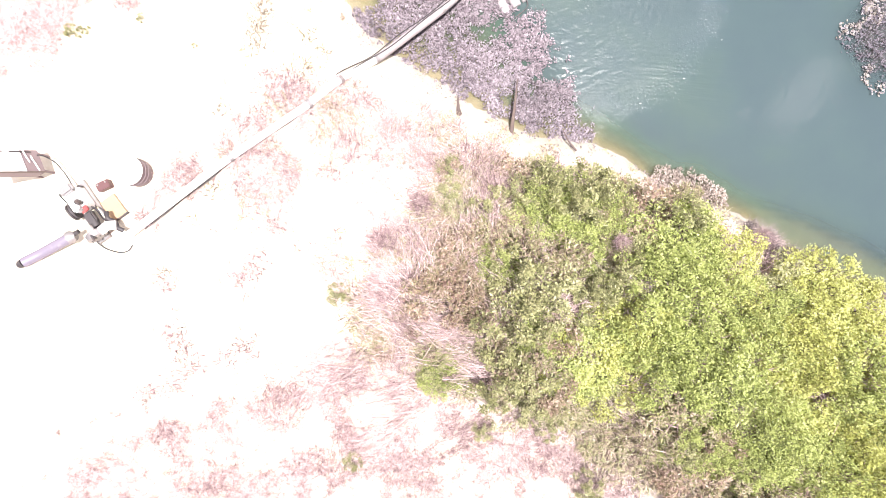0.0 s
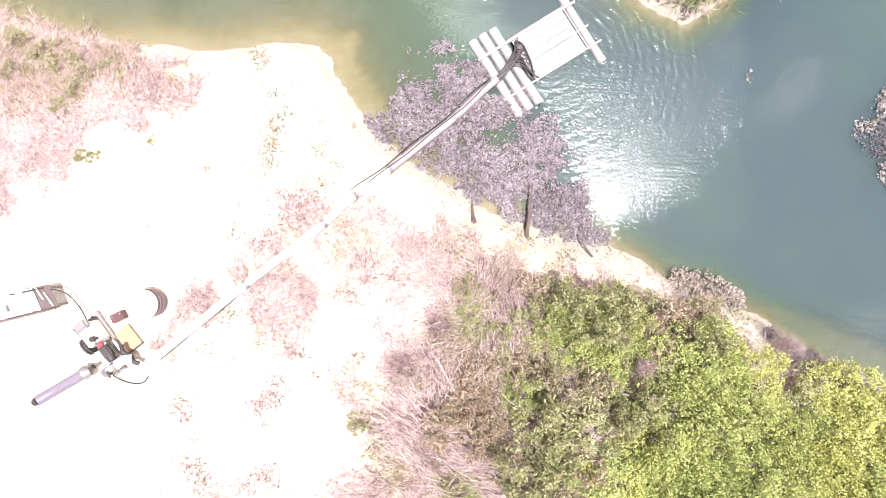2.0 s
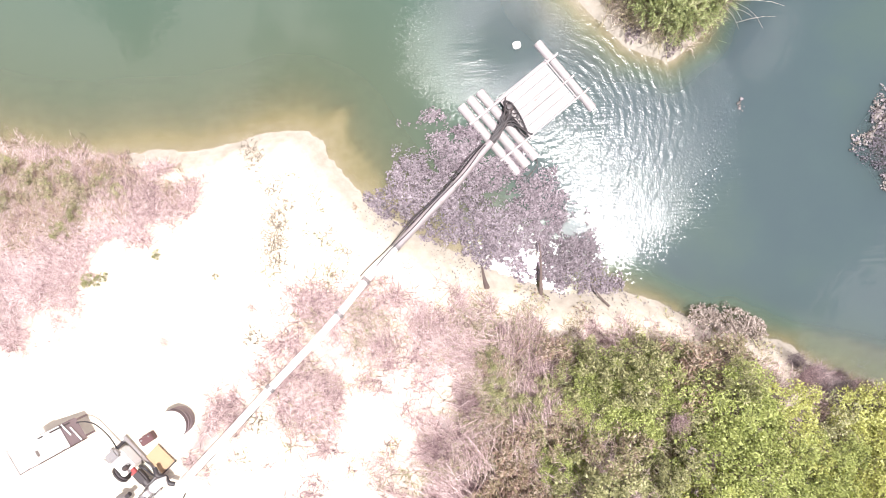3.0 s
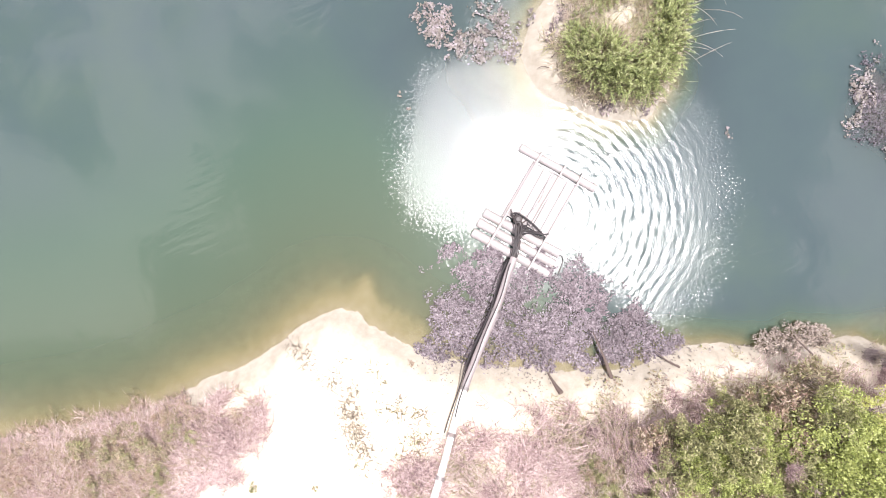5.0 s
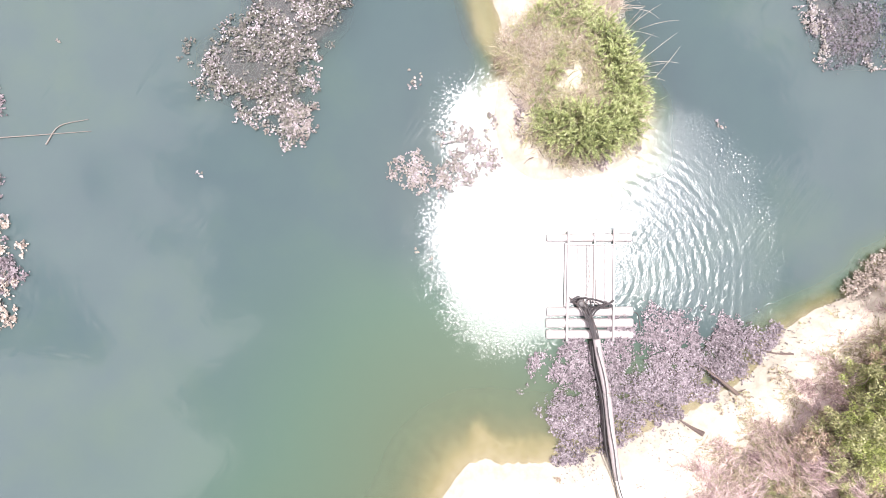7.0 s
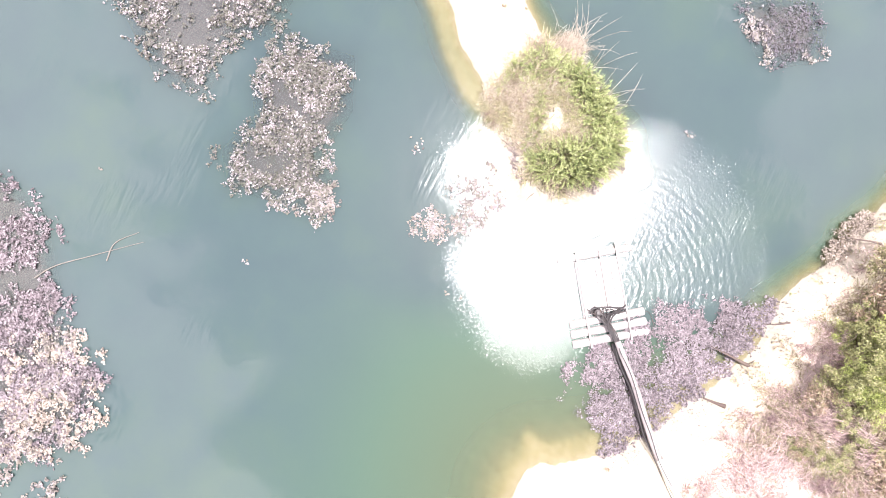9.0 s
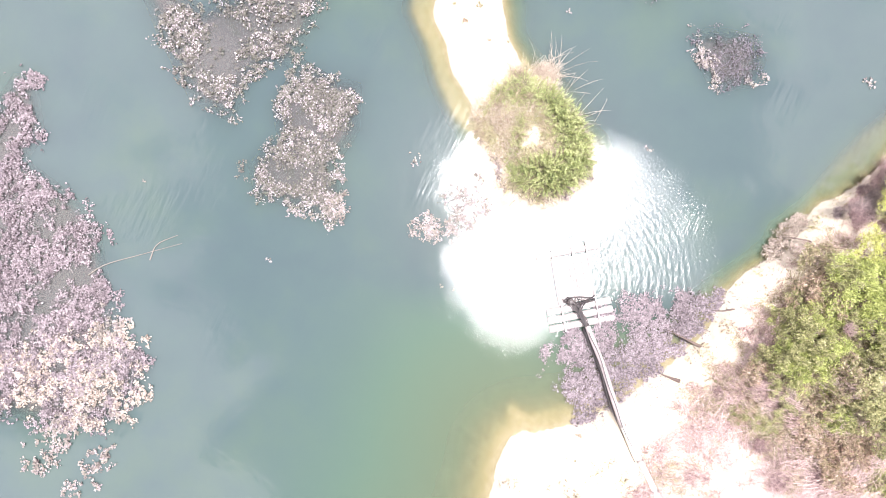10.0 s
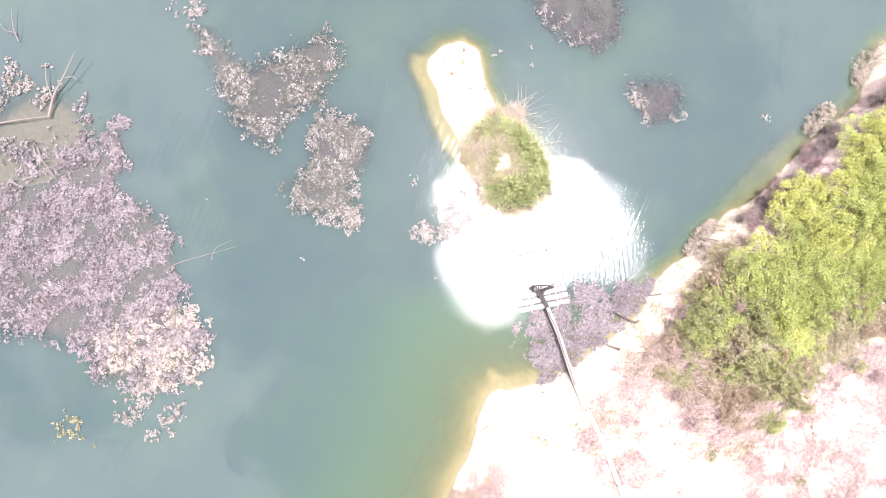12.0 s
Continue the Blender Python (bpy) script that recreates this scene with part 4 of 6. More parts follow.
for x, y in lattice(rng, THICKET, 0.56):
    pick = rng.uniform()
    if x < 2 and float(signed(THICKET, x, y)) < 0.45:
        if pick < 0.5:
            plant(olives[2 if pick < 0.35 else 0], x, y, rng.uniform(0, 360), rng.uniform(0.4, 0.7), tall=0.8)
        else:
            if pick < 0.75:
                plant(sprays[rng.integers(4)], x, y, rng.normal(40, 70), rng.uniform(0.5, 0.9), lift=0.1)
        continue
    if x + 0.5 * float(rough_field(np.array(x), np.array(y), 1.2, 92)) < 1.7:
        pick = 0.5 if pick < 0.5 else 0.2 if pick < 0.6 else 0.7 if pick < 0.66 else 0.75 if pick < 0.78 else 0.8
        if x < -0.2 and rng.uniform() < 0.5:
            pick = 0.8
    elif x > 2.8 and rng.uniform() < 0.2:
        plant(creepers[3 + rng.integers(2)], x, y, rng.uniform(0, 360), rng.uniform(0.6, 0.95), tall=1.2)
        continue
    elif x > 2.2:
        pick *= 0.7
    if pick < 0.4:
        plant(darks[rng.integers(3)], x, y, rng.uniform(0, 360), rng.uniform(0.8, 1.3), tall=rng.uniform(0.8, 1.5))
    elif pick < 0.68:
        plant(olives[2 if x < 1.5 and rng.uniform() < 0.6 else rng.integers(3)], x, y, rng.uniform(0, 360), rng.uniform(0.7, 1.2), tall=rng.uniform(0.8, 1.4))
    elif pick < 0.73:
        plant(creepers[rng.integers(4)], x, y, rng.uniform(0, 360), rng.uniform(0.4, 0.6))
    elif pick < 0.78:
        plant(dead[rng.integers(3)], x, y, rng.uniform(0, 360), rng.uniform(0.6, 1.0))
    elif pick < 0.83:
        plant(sprays[rng.integers(4)], x, y, rng.normal(40, 60), rng.uniform(0.7, 1.2), lift=0.3)
for x, y in lattice(rng, THICKET, 1.2):
    if x < 2.6:
        plant(sprays[rng.integers(4)], x, y, rng.uniform(0, 360), rng.uniform(0.5, 0.9), lift=rng.uniform(0.1, 0.4))
for x, y in lattice(rng, SCRUB, 0.6):
    pick = rng.uniform()
    if pick < 0.52:
        plant(olives[rng.integers(3)], x, y, rng.uniform(0, 360), rng.uniform(0.7, 1.2), tall=rng.uniform(0.6, 1.1))
    elif pick < 0.64:
        plant(darks[rng.integers(3)], x, y, rng.uniform(0, 360), rng.uniform(0.5, 0.9))
    elif pick < 0.72:
        plant(creepers[3 + rng.integers(2)], x, y, rng.uniform(0, 360), rng.uniform(0.35, 0.55))
    elif pick < 0.9:
        plant(sprays[rng.integers(4)], x, y, rng.uniform(0, 360), rng.uniform(0.5, 0.9), lift=0.05)
for x, y in lattice(rng, DRY["strip"], 0.95):
    if x > 6.5 or rng.uniform() < 0.35:
        plant(dead[rng.integers(3)], x, y - 0.15, rng.uniform(0, 360), rng.uniform(0.4, 0.75))
for x, y, turn, s in [(-0.9, -1.02, 150, 1.0), (0.95, -1.81, 30, 1.0), (1.93, 1.3, 80, 1.1), (2.81, -0.1, 70, 0.8), (4.05, -0.39, 200, 0.9), (-1.23, -2.66, 20, 1.1), (0.43, -3.15, 200, 1.2), (3.95, -1.04, 120, 0.8), (-0.2, 0.18, 160, 0.9), (1.39, 2.11, 60, 0.8),
                      (0.1, -2.2, 10, 1.2), (-0.4, -1.6, 345, 1.2), (1.6, -3.6, 30, 0.9), (-2.2, -3.4, 60, 0.8), (2.9, -4.2, 320, 0.8), (-3.4, -4.4, 100, 0.7), (-0.6, -4.2, 0, 0.9), (-1.6, 2.6, 100, 0.8), (-0.6, 2.9, 60, 0.9), (0.3, 2.2, 120, 0.9), (-2.6, 1.9, 200, 0.7), (0.2, 3.3, 30, 0.7)]:
    plant(sprays[rng.integers(4)], x, y, turn, s, lift=0.06)
for x, y in SPRIGS:
    plant(sprays[rng.integers(4)], x, y, rng.uniform(0, 360), rng.uniform(0.2, 0.32), tall=1.2)
for x, y, s in CORNER_BUSHES:
    plant(olives[rng.integers(3)] if s > 0.5 else darks[rng.integers(3)], x, y, rng.uniform(0, 360), s, tall=0.7)
for x, y, turn, s, lift in [(2.0, 1.9, 265, 0.9, 0.35), (1.7, 1.6, 280, 0.8, 0.3), (2.1, 1.2, 250, 0.7, 0.4), (3.0, 0.0, 100, 0.6, 0.5), (3.9, -0.5, 190, 0.8, 0.4), (3.6, -0.8, 170, 0.7, 0.4), (3.9, -1.8, 60, 0.7, 0.3), (0.6, 0.6, 200, 0.8, 0.2)]:
    plant(sprays[rng.integers(4)], x, y, turn, s, lift=lift)
plant(dead[0], 4.75, 0.75, 40, 0.5, lift=0.6)
plant(olives[0], 4.7, 0.45, 10, 0.8)
plant(darks[1], 5.05, 0.7, 70, 0.8)
plant(olives[1], 4.4, 0.75, 200, 0.7)
for x, y, s in [(2.23, 0.08, 0.5), (1.18, -2.52, 0.5), (3.1, -1.45, 0.45), (2.91, -1.95, 0.4), (3.36, 1.6, 0.7), (4.5, 1.3, 0.7), (6.7, -3.3, 0.6), (1.0, -2.3, 0.3), (8.0, -2.9, 0.9), (7.7, -3.4, 0.7), (8.4, -3.2, 0.9)]:
    plant(creepers[3 + rng.integers(2)], x, y, rng.uniform(0, 360), s, lift=0.25, tall=1.3)
for x, y in lattice(rng, [(8.3, 1.55), (9.4, 0.95), (10.4, 0.45), (11.6, 0.1), (12.6, -0.1), (13.6, -0.55), (15.2, -1.4), (17.0, -1.9), (17.0, -2.6), (14.4, -1.1), (12.4, -0.5), (10.8, 0.0), (9.4, 0.4), (8.2, 0.85)], 0.25):
    plant(grey_dead[rng.integers(2)] if rng.uniform() < 0.75 else dead[rng.integers(3)], x, y, rng.uniform(0, 360), rng.uniform(0.5, 0.8))
for x, y in [(9.3, 16.2), (9.6, 15.4), (8.9, 15.6), (10.1, 15.6), (8.7, 14.6), (9.0, 14.0), (-4.9, 1.0), (-5.2, 4.4), (-2.2, 5.9)]:
    plant(olives[rng.integers(3)], x, y, rng.uniform(0, 360), rng.uniform(0.1, 0.2), tall=0.6)
for x, y in [(-0.2, -0.9), (-0.4, 0.3), (0.4, 1.2), (5.4, -6.5), (4.6, -5.6)]:
    plant(dead[rng.integers(3)], x, y, rng.uniform(0, 360), rng.uniform(0.7, 1.2))
for x, y, s in [(-1.25, -0.95, 0.5), (1.0, -2.35, 0.7), (1.15, -2.0, 0.5), (2.2, -3.6, 0.45), (-0.6, -4.6, 0.4), (3.6, -3.4, 0.5), (4.6, -4.6, 0.6), (0.9, 2.1, 0.6), (1.0, 1.4, 0.6), (-8.0, 4.45, 0.33), (-7.75, 4.55, 0.22), (-6.55, 4.98, 0.2), (-8.6, 6.0, 0.4)]:
    plant(darks[rng.integers(3)], x, y, rng.uniform(0, 360), s)
for x, y, s, t in [(4.9, 11.7, 0.6, 1.0), (4.85, 11.3, 0.75, 1.2), (5.0, 10.8, 0.8, 1.3), (5.3, 10.4, 0.9, 1.3), (5.7, 10.2, 0.85, 1.2), (5.3, 11.6, 0.6, 1.0), (5.4, 11.15, 0.85, 1.3), (5.5, 10.8, 0.9, 1.3), (5.9, 10.5, 0.8, 1.1), (6.05, 10.1, 0.8, 1.0), (6.15, 9.75, 0.55, 0.9),
                   (6.4, 10.1, 0.8, 1.1), (6.9, 10.15, 0.6, 1.0), (7.1, 10.6, 0.8, 1.2), (7.4, 11.0, 0.8, 1.2), (7.6, 11.4, 0.75, 1.1), (6.7, 10.45, 0.8, 1.0), (6.8, 10.8, 0.8, 1.1), (7.15, 11.2, 0.8, 1.1), (7.35, 11.5, 0.7, 1.0), (6.45, 10.6, 0.7, 1.0),
                   (7.1, 13.45, 0.6, 0.9), (7.5, 13.2, 0.6, 0.9), (7.8, 12.85, 0.65, 0.9), (7.9, 12.45, 0.65, 0.9), (7.9, 12.0, 0.7, 1.0), (7.3, 12.9, 0.6, 0.9), (7.5, 12.5, 0.65, 0.9), (7.75, 11.7, 0.7, 1.0), (7.5, 11.95, 0.7, 1.0),
                   (6.6, 13.5, 0.45, 0.8), (6.9, 13.0, 0.5, 0.8), (5.0, 12.0, 0.4, 0.9), (6.4, 12.4, 0.4, 1.2), (6.05, 12.3, 0.45, 1.2), (5.65, 12.2, 0.45, 1.1), (6.7, 12.5, 0.4, 1.0), (5.3, 12.2, 0.4, 0.9)]:
    plant(brights[rng.integers(3)], x, y, rng.uniform(0, 360), 0.92 * s, tall=t * 1.4)
for x, y, s in [(6.7, 13.6, 0.6), (6.4, 13.3, 0.8), (6.8, 13.2, 0.7), (6.4, 12.8, 0.8), (6.1, 12.9, 0.8), (6.8, 12.8, 0.7), (7.1, 12.2, 0.6), (7.0, 11.9, 0.6), (5.8, 11.8, 0.5), (5.7, 11.45, 0.5), (6.0, 11.15, 0.6), (6.35, 11.05, 0.6), (5.9, 12.6, 0.7), (5.5, 12.6, 0.7),
                (5.1, 12.3, 0.5), (4.8, 12.0, 0.4), (8.6, 12.55, 0.7), (8.8, 12.2, 0.7), (8.4, 12.2, 0.8), (8.3, 12.6, 0.7), (8.2, 11.9, 0.6)]:
    plant(pale_dead[rng.integers(2)], x, y, rng.uniform(0, 360), s, tall=1.2)
for x, y, s, lift in [(6.9, 13.4, 0.4, 0.2), (6.3, 13.0, 0.4, 0.1), (5.3, 11.9, 0.4, 0.1), (7.0, 12.0, 0.35, 0.2), (5.9, 11.1, 0.35, 0.2), (7.4, 12.7, 0.4, 0.2)]:
    plant(olives[rng.integers(2)], x, y, rng.uniform(0, 360), s, lift=lift)
for x, y in lattice(rng, CROWN, 0.7):
    if math.hypot(x - 6.35, y - 11.75) > 0.6 and float(signed(CROWN, x, y)) > 0.22:
        plant(pale_dead[rng.integers(2)], x, y, rng.uniform(0, 360), rng.uniform(0.35, 0.6), tall=rng.uniform(0.9, 1.3))
for x, y, s in [(8.55, 12.3, 1.0), (8.4, 12.5, 0.9), (8.7, 12.1, 0.9), (8.45, 12.15, 0.8), (8.75, 12.35, 0.8)]:
    plant(pale_dead[rng.integers(2)], x, y, rng.uniform(0, 360), s, tall=1.3)


# ---- grass ----
def grass(name, rng, x, y, length, material, label, lean=0.45, width=0.009):
    n = len(x)
    z = ground_height(x, y)
    turn = rng.uniform(0, 2 * np.pi, n) + 1.2 * rough_field(x, y, 1.5, 77)
    up = np.clip(rng.normal(lean, 0.35, n), 0.05, 1.4)
    L = length * rng.uniform(0.5, 1.4, n)
    flat = np.stack([np.cos(turn), np.sin(turn), np.zeros(n)], 1)
    side = np.stack([-np.sin(turn), np.cos(turn), np.zeros(n)], 1) * (width * rng.uniform(0.6, 1.4, n))[:, None]
    foot = np.stack([x, y, z - 0.01], 1)
    mid = foot + flat * (L * 0.5 * np.cos(up))[:, None] + np.array([0, 0, 1]) * (L * 0.55 * np.sin(up))[:, None]
    tip = foot + flat * (L * np.cos(up * 0.7))[:, None] + np.array([0, 0, 1]) * (L * 0.8 * np.sin(up * 0.8))[:, None]
    verts = np.concatenate([np.stack([foot - side * 0.7, mid - side, mid + side, foot + side * 0.7], 1), np.stack([mid - side, tip - side * 0.15, tip + side * 0.15, mid + side], 1)])
    ob = quads(name, verts, material)
    return tagged(ob, label, "grass", kind="stuff")


def tufted(rng, poly, tufts, blades, spread, thin, seed):
    x, y = scatter(rng, poly, tufts, thin, 1.1, seed, 0.3)
    for bx, by, r in BARE:
        keep = np.hypot(x - bx, y - by) > r + rng.normal(0, 0.12, len(x))
        x, y = x[keep], y[keep]
    x, y = np.repeat(x, blades), np.repeat(y, blades)
    return x + rng.normal(0, spread, len(x)), y + rng.normal(0, spread, len(y))


for k, (where, tufts, thin) in enumerate((("slope", 66, 0.3), ("plain", 105, 0.22), ("corner", 130, 0.16), ("patch", 42, 0.3), ("strip", 90, 0.34))):
    rng = np.random.default_rng(400 + k)
    x, y = tufted(rng, DRY[where], tufts, 24, 0.05 if where == "plain" else 0.065, thin, 410 + k)
    grass("dry_grass", rng, x, y, 0.2 if where == "plain" else 0.3, PALE_STRAW, "pinkish dry grass tufts on pale sand", lean=0.9 if where == "plain" else 0.5, width={"plain": 0.0045, "slope": 0.0055, "corner": 0.0045}.get(where, 0.005))
rng = np.random.default_rng(460)
x, y = tufted(rng, DRY["strip"], 40, 18, 0.09, 0.25, 461)
grass("dry_grass", rng, x, y, 0.3, OLIVE_LEAF, "half-dry olive grass along the shore", lean=0.7, width=0.006)
x, y = tufted(rng, [(-13, 8.2), (-9.9, 7.7), (-8.5, 7.3), (-6.3, 6.6), (-7.6, 6.0), (-9.2, 5.6), (-13, 5.4)], 90, 22, 0.08, 0.16, 466)
grass("dry_grass", rng, x, y, 0.3, RUST_LEAF, "brown and olive dry grass by the far shore", lean=0.8, width=0.0055)
x, y = tufted(rng, DRY["slope"], 16, 16, 0.1, 0.4, 462)
grass("dry_grass", rng, x, y, 0.26, OLIVE_LEAF, "half-dry olive grass on the sand slope", lean=0.7, width=0.006)
# shreds of weed stranded along the shore
n = 26000
x = rng.uniform(-2.3, 9.0, n)
y = rng.uniform(1.2, 6.6, n)
d = signed(BANK, x, y)
keep = (d > -0.05) & (d < 0.75 * rng.uniform(0, 1, n) ** 1.3) & (rough_field(x, y, 0.7, 463) + 0.5 > rng.uniform(0, 1.3, n))
x, y = x[keep], y[keep]
along, across = frames(rng, len(x), 0.4)
L = rng.uniform(0.03, 0.08, len(x))
ob = quads("stranded_weed", leaf_quads(rng, np.stack([x, y, np.maximum(ground_height(x, y), 0) + 0.015], 1), along, across, L, L * 0.5), PALE_WEED)
tagged(ob, "shreds of dry mauve weed stranded on the shore", "weed", kind="stuff")
# dark litter along the bank's foot, drift and painted shade round the islet's scrub
rng = np.random.default_rng(470)
x, y = rng.uniform(1.5, 10.0, 24000), rng.uniform(0.4, 4.0, 24000)
d = signed(BANK, x, y)
keep = (d > 0.02) & (d < 1.1) & (rough_field(x, y, 0.45, 471) + 0.25 * np.abs(d - 0.5) > 0.42)
bits = [("bank_litter", x[keep], y[keep], OLIVE_LEAF, "scattered twigs and leaf litter on sandy bank")]
x, y = rng.uniform(3.4, 9.0, 30000), rng.uniform(9.0, 14.2, 30000)
d = signed(CROWN, x, y)
keep = (d < 0.1) & (d > -0.42) & (signed(ISLAND, x, y) > 0.08) & (y + 0.75 * x < 16.6) & (rough_field(x, y, 0.5, 472) > 1.2 * np.clip(-d, 0, 1) - 0.25)
bits.append(("drift_and_shade", x[keep], y[keep], GREY_TWIG, "mauve-brown drift litter and painted shade round the islet's scrub"))
for name, x, y, material, label in bits:
    along, across = frames(rng, len(x), 0.35)
    L = rng.uniform(0.03, 0.1, len(x)) * (1.0 if name == "bank_litter" else 1.4)
    ob = quads(name, leaf_quads(rng, np.stack([x, y, ground_height(x, y) + 0.02], 1), along, across, L, L * 0.42), material)
    tagged(ob, label, "litter", kind="stuff")
rng = np.random.default_rng(450)
x, y = tufted(rng, THICKET, 60, 20, 0.1, 0.2, 451)
grass("dry_grass", rng, x, y, 0.34, OLIVE_LEAF, "half-dry grass between green shrubs on the bank", lean=0.9)
x, y = tufted(rng, SCRUB, 60, 20, 0.1, 0.2, 455)
grass("dry_grass", rng, x, y, 0.3, OLIVE_LEAF, "half-dry olive grass below the creepers", lean=0.9)
x, y = tufted(rng, CREEPERS, 9, 14, 0.12, 0.4, 452)
grass("dry_grass", rng, x, y, 0.55, STRAW, "thin dry stalks among the creepers", lean=1.0)
x, y = tufted(rng, [(-4.2, 7.0), (-3.3, 6.9), (-3.0, 5.2), (-2.2, 3.6), (-0.6, 4.1), (0.8, 3.6), (0.3, 2.6), (-4.3, 2.3), (-5.2, 0.2), (-4.2, 0.0), (-3.3, 3.3), (-3.9, 5.2)], 22, 12, 0.11, 0.36, 453)
grass("green_grass", rng, x, y, 0.14, GREEN_BLADE, "sparse green grass on pale sand", lean=0.7, width=0.007)
x, y = tufted(rng, CROWN, 70, 22, 0.08, 0.1, 454)
grass("dry_grass", rng, x, y, 0.26, TAN_STRAW, "dry grass under the islet's shrubs", lean=0.8, width=0.005)
x, y = tufted(rng, CROWN, 55, 26, 0.1, 0.1, 456)
grass("green_grass", rng, x, y, 0.45, OLIVE_LEAF, "tall half-green grass among the islet's shrubs", lean=1.1, width=0.006)
# thin tufts on the open sand
spots = np.array([(-4.0, 6.4), (-3.9, 5.75), (-3.75, 5.5), (-4.05, 5.25), (-4.0, 4.8), (-3.8, 4.6), (-3.85, 5.15), (-3.7, 6.0), (-4.4, 3.0), (-4.35, 1.2), (-2.4, 4.75), (-2.8, 5.15), (-7.0, 6.3), (-6.5, 6.05), (-3.9, 5.6), (-3.95, 5.0), (-5.25, -0.9), (-4.7, 7.5), (-4.5, 7.2)])
x, y = [np.repeat(spots[:, i], 75) + rng.normal(0, 0.13, 75 * len(spots)) for i in (0, 1)]
grass("green_grass", rng, x, y, 0.16, DULL_BLADE, "thin olive tufts on the open sand", lean=0.7, width=0.006)
spots = np.array([(-4.9, -2.2), (-4.6, -2.5), (-4.4, -2.9), (-4.7, -3.3), (-3.6, -2.6), (-3.2, -2.3), (-5.2, -3.5), (-3.45, 3.8), (-3.05, 3.9), (-2.8, 3.65), (-3.15, 3.5), (-3.3, 3.7), (-3.4, -0.65), (-3.15, -0.4), (-3.6, -0.85), (-5.15, -1.1)])
x, y = [np.repeat(spots[:, i], 150) + rng.normal(0, 0.19, 150 * len(spots)) for i in (0, 1)]
grass("dry_grass", rng, x, y, 0.2, STRAW, "rusty dry tufts on the open sand", lean=0.7, width=0.006)

# ---- the pump raft ----
RAFT = thing("pump_raft", (0.54, 8.27, 0.0), math.degrees(math.atan2(-0.80, 0.60)), "white pipe-float pump raft moored in the pond", "raft")


def float_pipe(parent, y, x0, x1, r, name="float"):
    bm = bmesh.new()
    cap = 0.03
    tube(bm, [(x0, y, 0.01), (x0 + 0.004, y, 0.01), (x0 + cap, y, 0.01), (x1 - cap, y, 0.01), (x1 - 0.004, y, 0.01), (x1, y, 0.01)], [r * 0.86, r * 0.94, r, r, r * 0.94, r * 0.86], 22)
    ob = part(name, bm, PVC, parent, smooth=True)
    for x in (x0 + 0.09, x1 - 0.09):
        bm = bmesh.new()
        tube(bm, [(x - 0.05, y, 0.01), (x - 0.046, y, 0.01), (x + 0.046, y, 0.01), (x + 0.05, y, 0.01)], [r, r + 0.006, r + 0.006, r], 22)
        part("end_collar", bm, PVC, ob, smooth=True)
    return ob


for y in (0.14, 0.44, 0.74):
    float_pipe(RAFT, y, 0.0 if y < 0.7 else 0.02, 2.28, 0.124)
# Dark plate added under the floats to stand for shade in their gaps.
bm = bmesh.new()
box(bm, 1.14, 0.44, -0.03, 2.3, 0.88, 0.02, bevel=0.004)
part("shade_plate", bm, RUBBER, RAFT, "dark plate added as shade in the float gaps")
float_pipe(RAFT, 2.68, 0.02, 2.26, 0.112)
for x0, x1, y0, y1 in ((0.53, 0.59, -0.02, 2.86), (1.74, 1.78, -0.02, 2.9), (1.24, 1.28, 0.98, 2.82)):
    bm = bmesh.new()
    tube(bm, [(x0, y0, 0.162), (x1, y1, 0.148)], 0.034 if x0 < 0.6 else 0.028, 10)
    part("beam", bm, PVC, RAFT, "thin white pipe beam", smooth=True)
# Low white pipe added to cover the dark reflection beside the deck.
bm = bmesh.new()
tube(bm, [(0.515, 0.88, 0.055), (0.545, 2.55, 0.055)], 0.05, 12)
part("beam", bm, PVC, RAFT, "low white pipe added along the deck to hide its reflection", smooth=True)
for y in (0.96, 2.5):
    bm = bmesh.new()
    tube(bm, [(0.5, y, 0.19), (1.82, y, 0.19)], 0.018, 8)
    part("cross_bar", bm, PVC, RAFT, smooth=True)
for x0, x1 in ((0.565, 0.83), (0.832, 1.06), (1.062, 1.29), (1.292, 1.52), (1.522, 1.752)):
    bm = bmesh.new()
    box(bm, (x0 + x1) / 2, 1.73, 0.105, x1 - x0 - 0.008, 1.5, 0.018, bevel=0.004)
    part("deck_board", bm, DECK, RAFT)
for x, y in ((0.55, 0.14), (0.55, 0.44), (0.55, 0.74), (1.75, 0.14), (1.75, 0.44), (1.75, 0.74), (0.6, 2.68), (1.77, 2.68)):
    bm = bmesh.new()
    tube(bm, [(x - 0.02, y, 0.01), (x + 0.02, y, 0.01)], 0.13 if y < 2 else 0.118, 20)
    part("strap", bm, RUBBER if y > 2 else PVC, RAFT, smooth=True)
# pump and the tangle of straps round it
bm = bmesh.new()
ring_wall(bm, 0.86, 0.98, 0.26, [(0.11, 0), (0.12, 0.03), (0.1, 0.07), (0.1, 0.14), (0.11, 0.16), (0.09, 0.19), (0.04, 0.2)], 20)
tube(bm, [(0.86, 0.98, 0.4), (0.98, 0.9, 0.4), (1.08, 0.75, 0.38), (1.16, 0.35, 0.38), (1.25, 0.0, 0.38)], [0.06, 0.06, 0.075, 0.075, 0.07], 14)
part("pump", bm, DARK_IRON, RAFT, "dark iron pump body", smooth=True)
bm = bmesh.new()
ring_wall(bm, 0.86, 0.98, 0.455, [(0.07, 0), (0.075, 0.02), (0.06, 0.05), (0.02, 0.055)], 16)
part("pump_cap", bm, DARK_IRON, RAFT, smooth=True)
rng = np.random.default_rng(12)
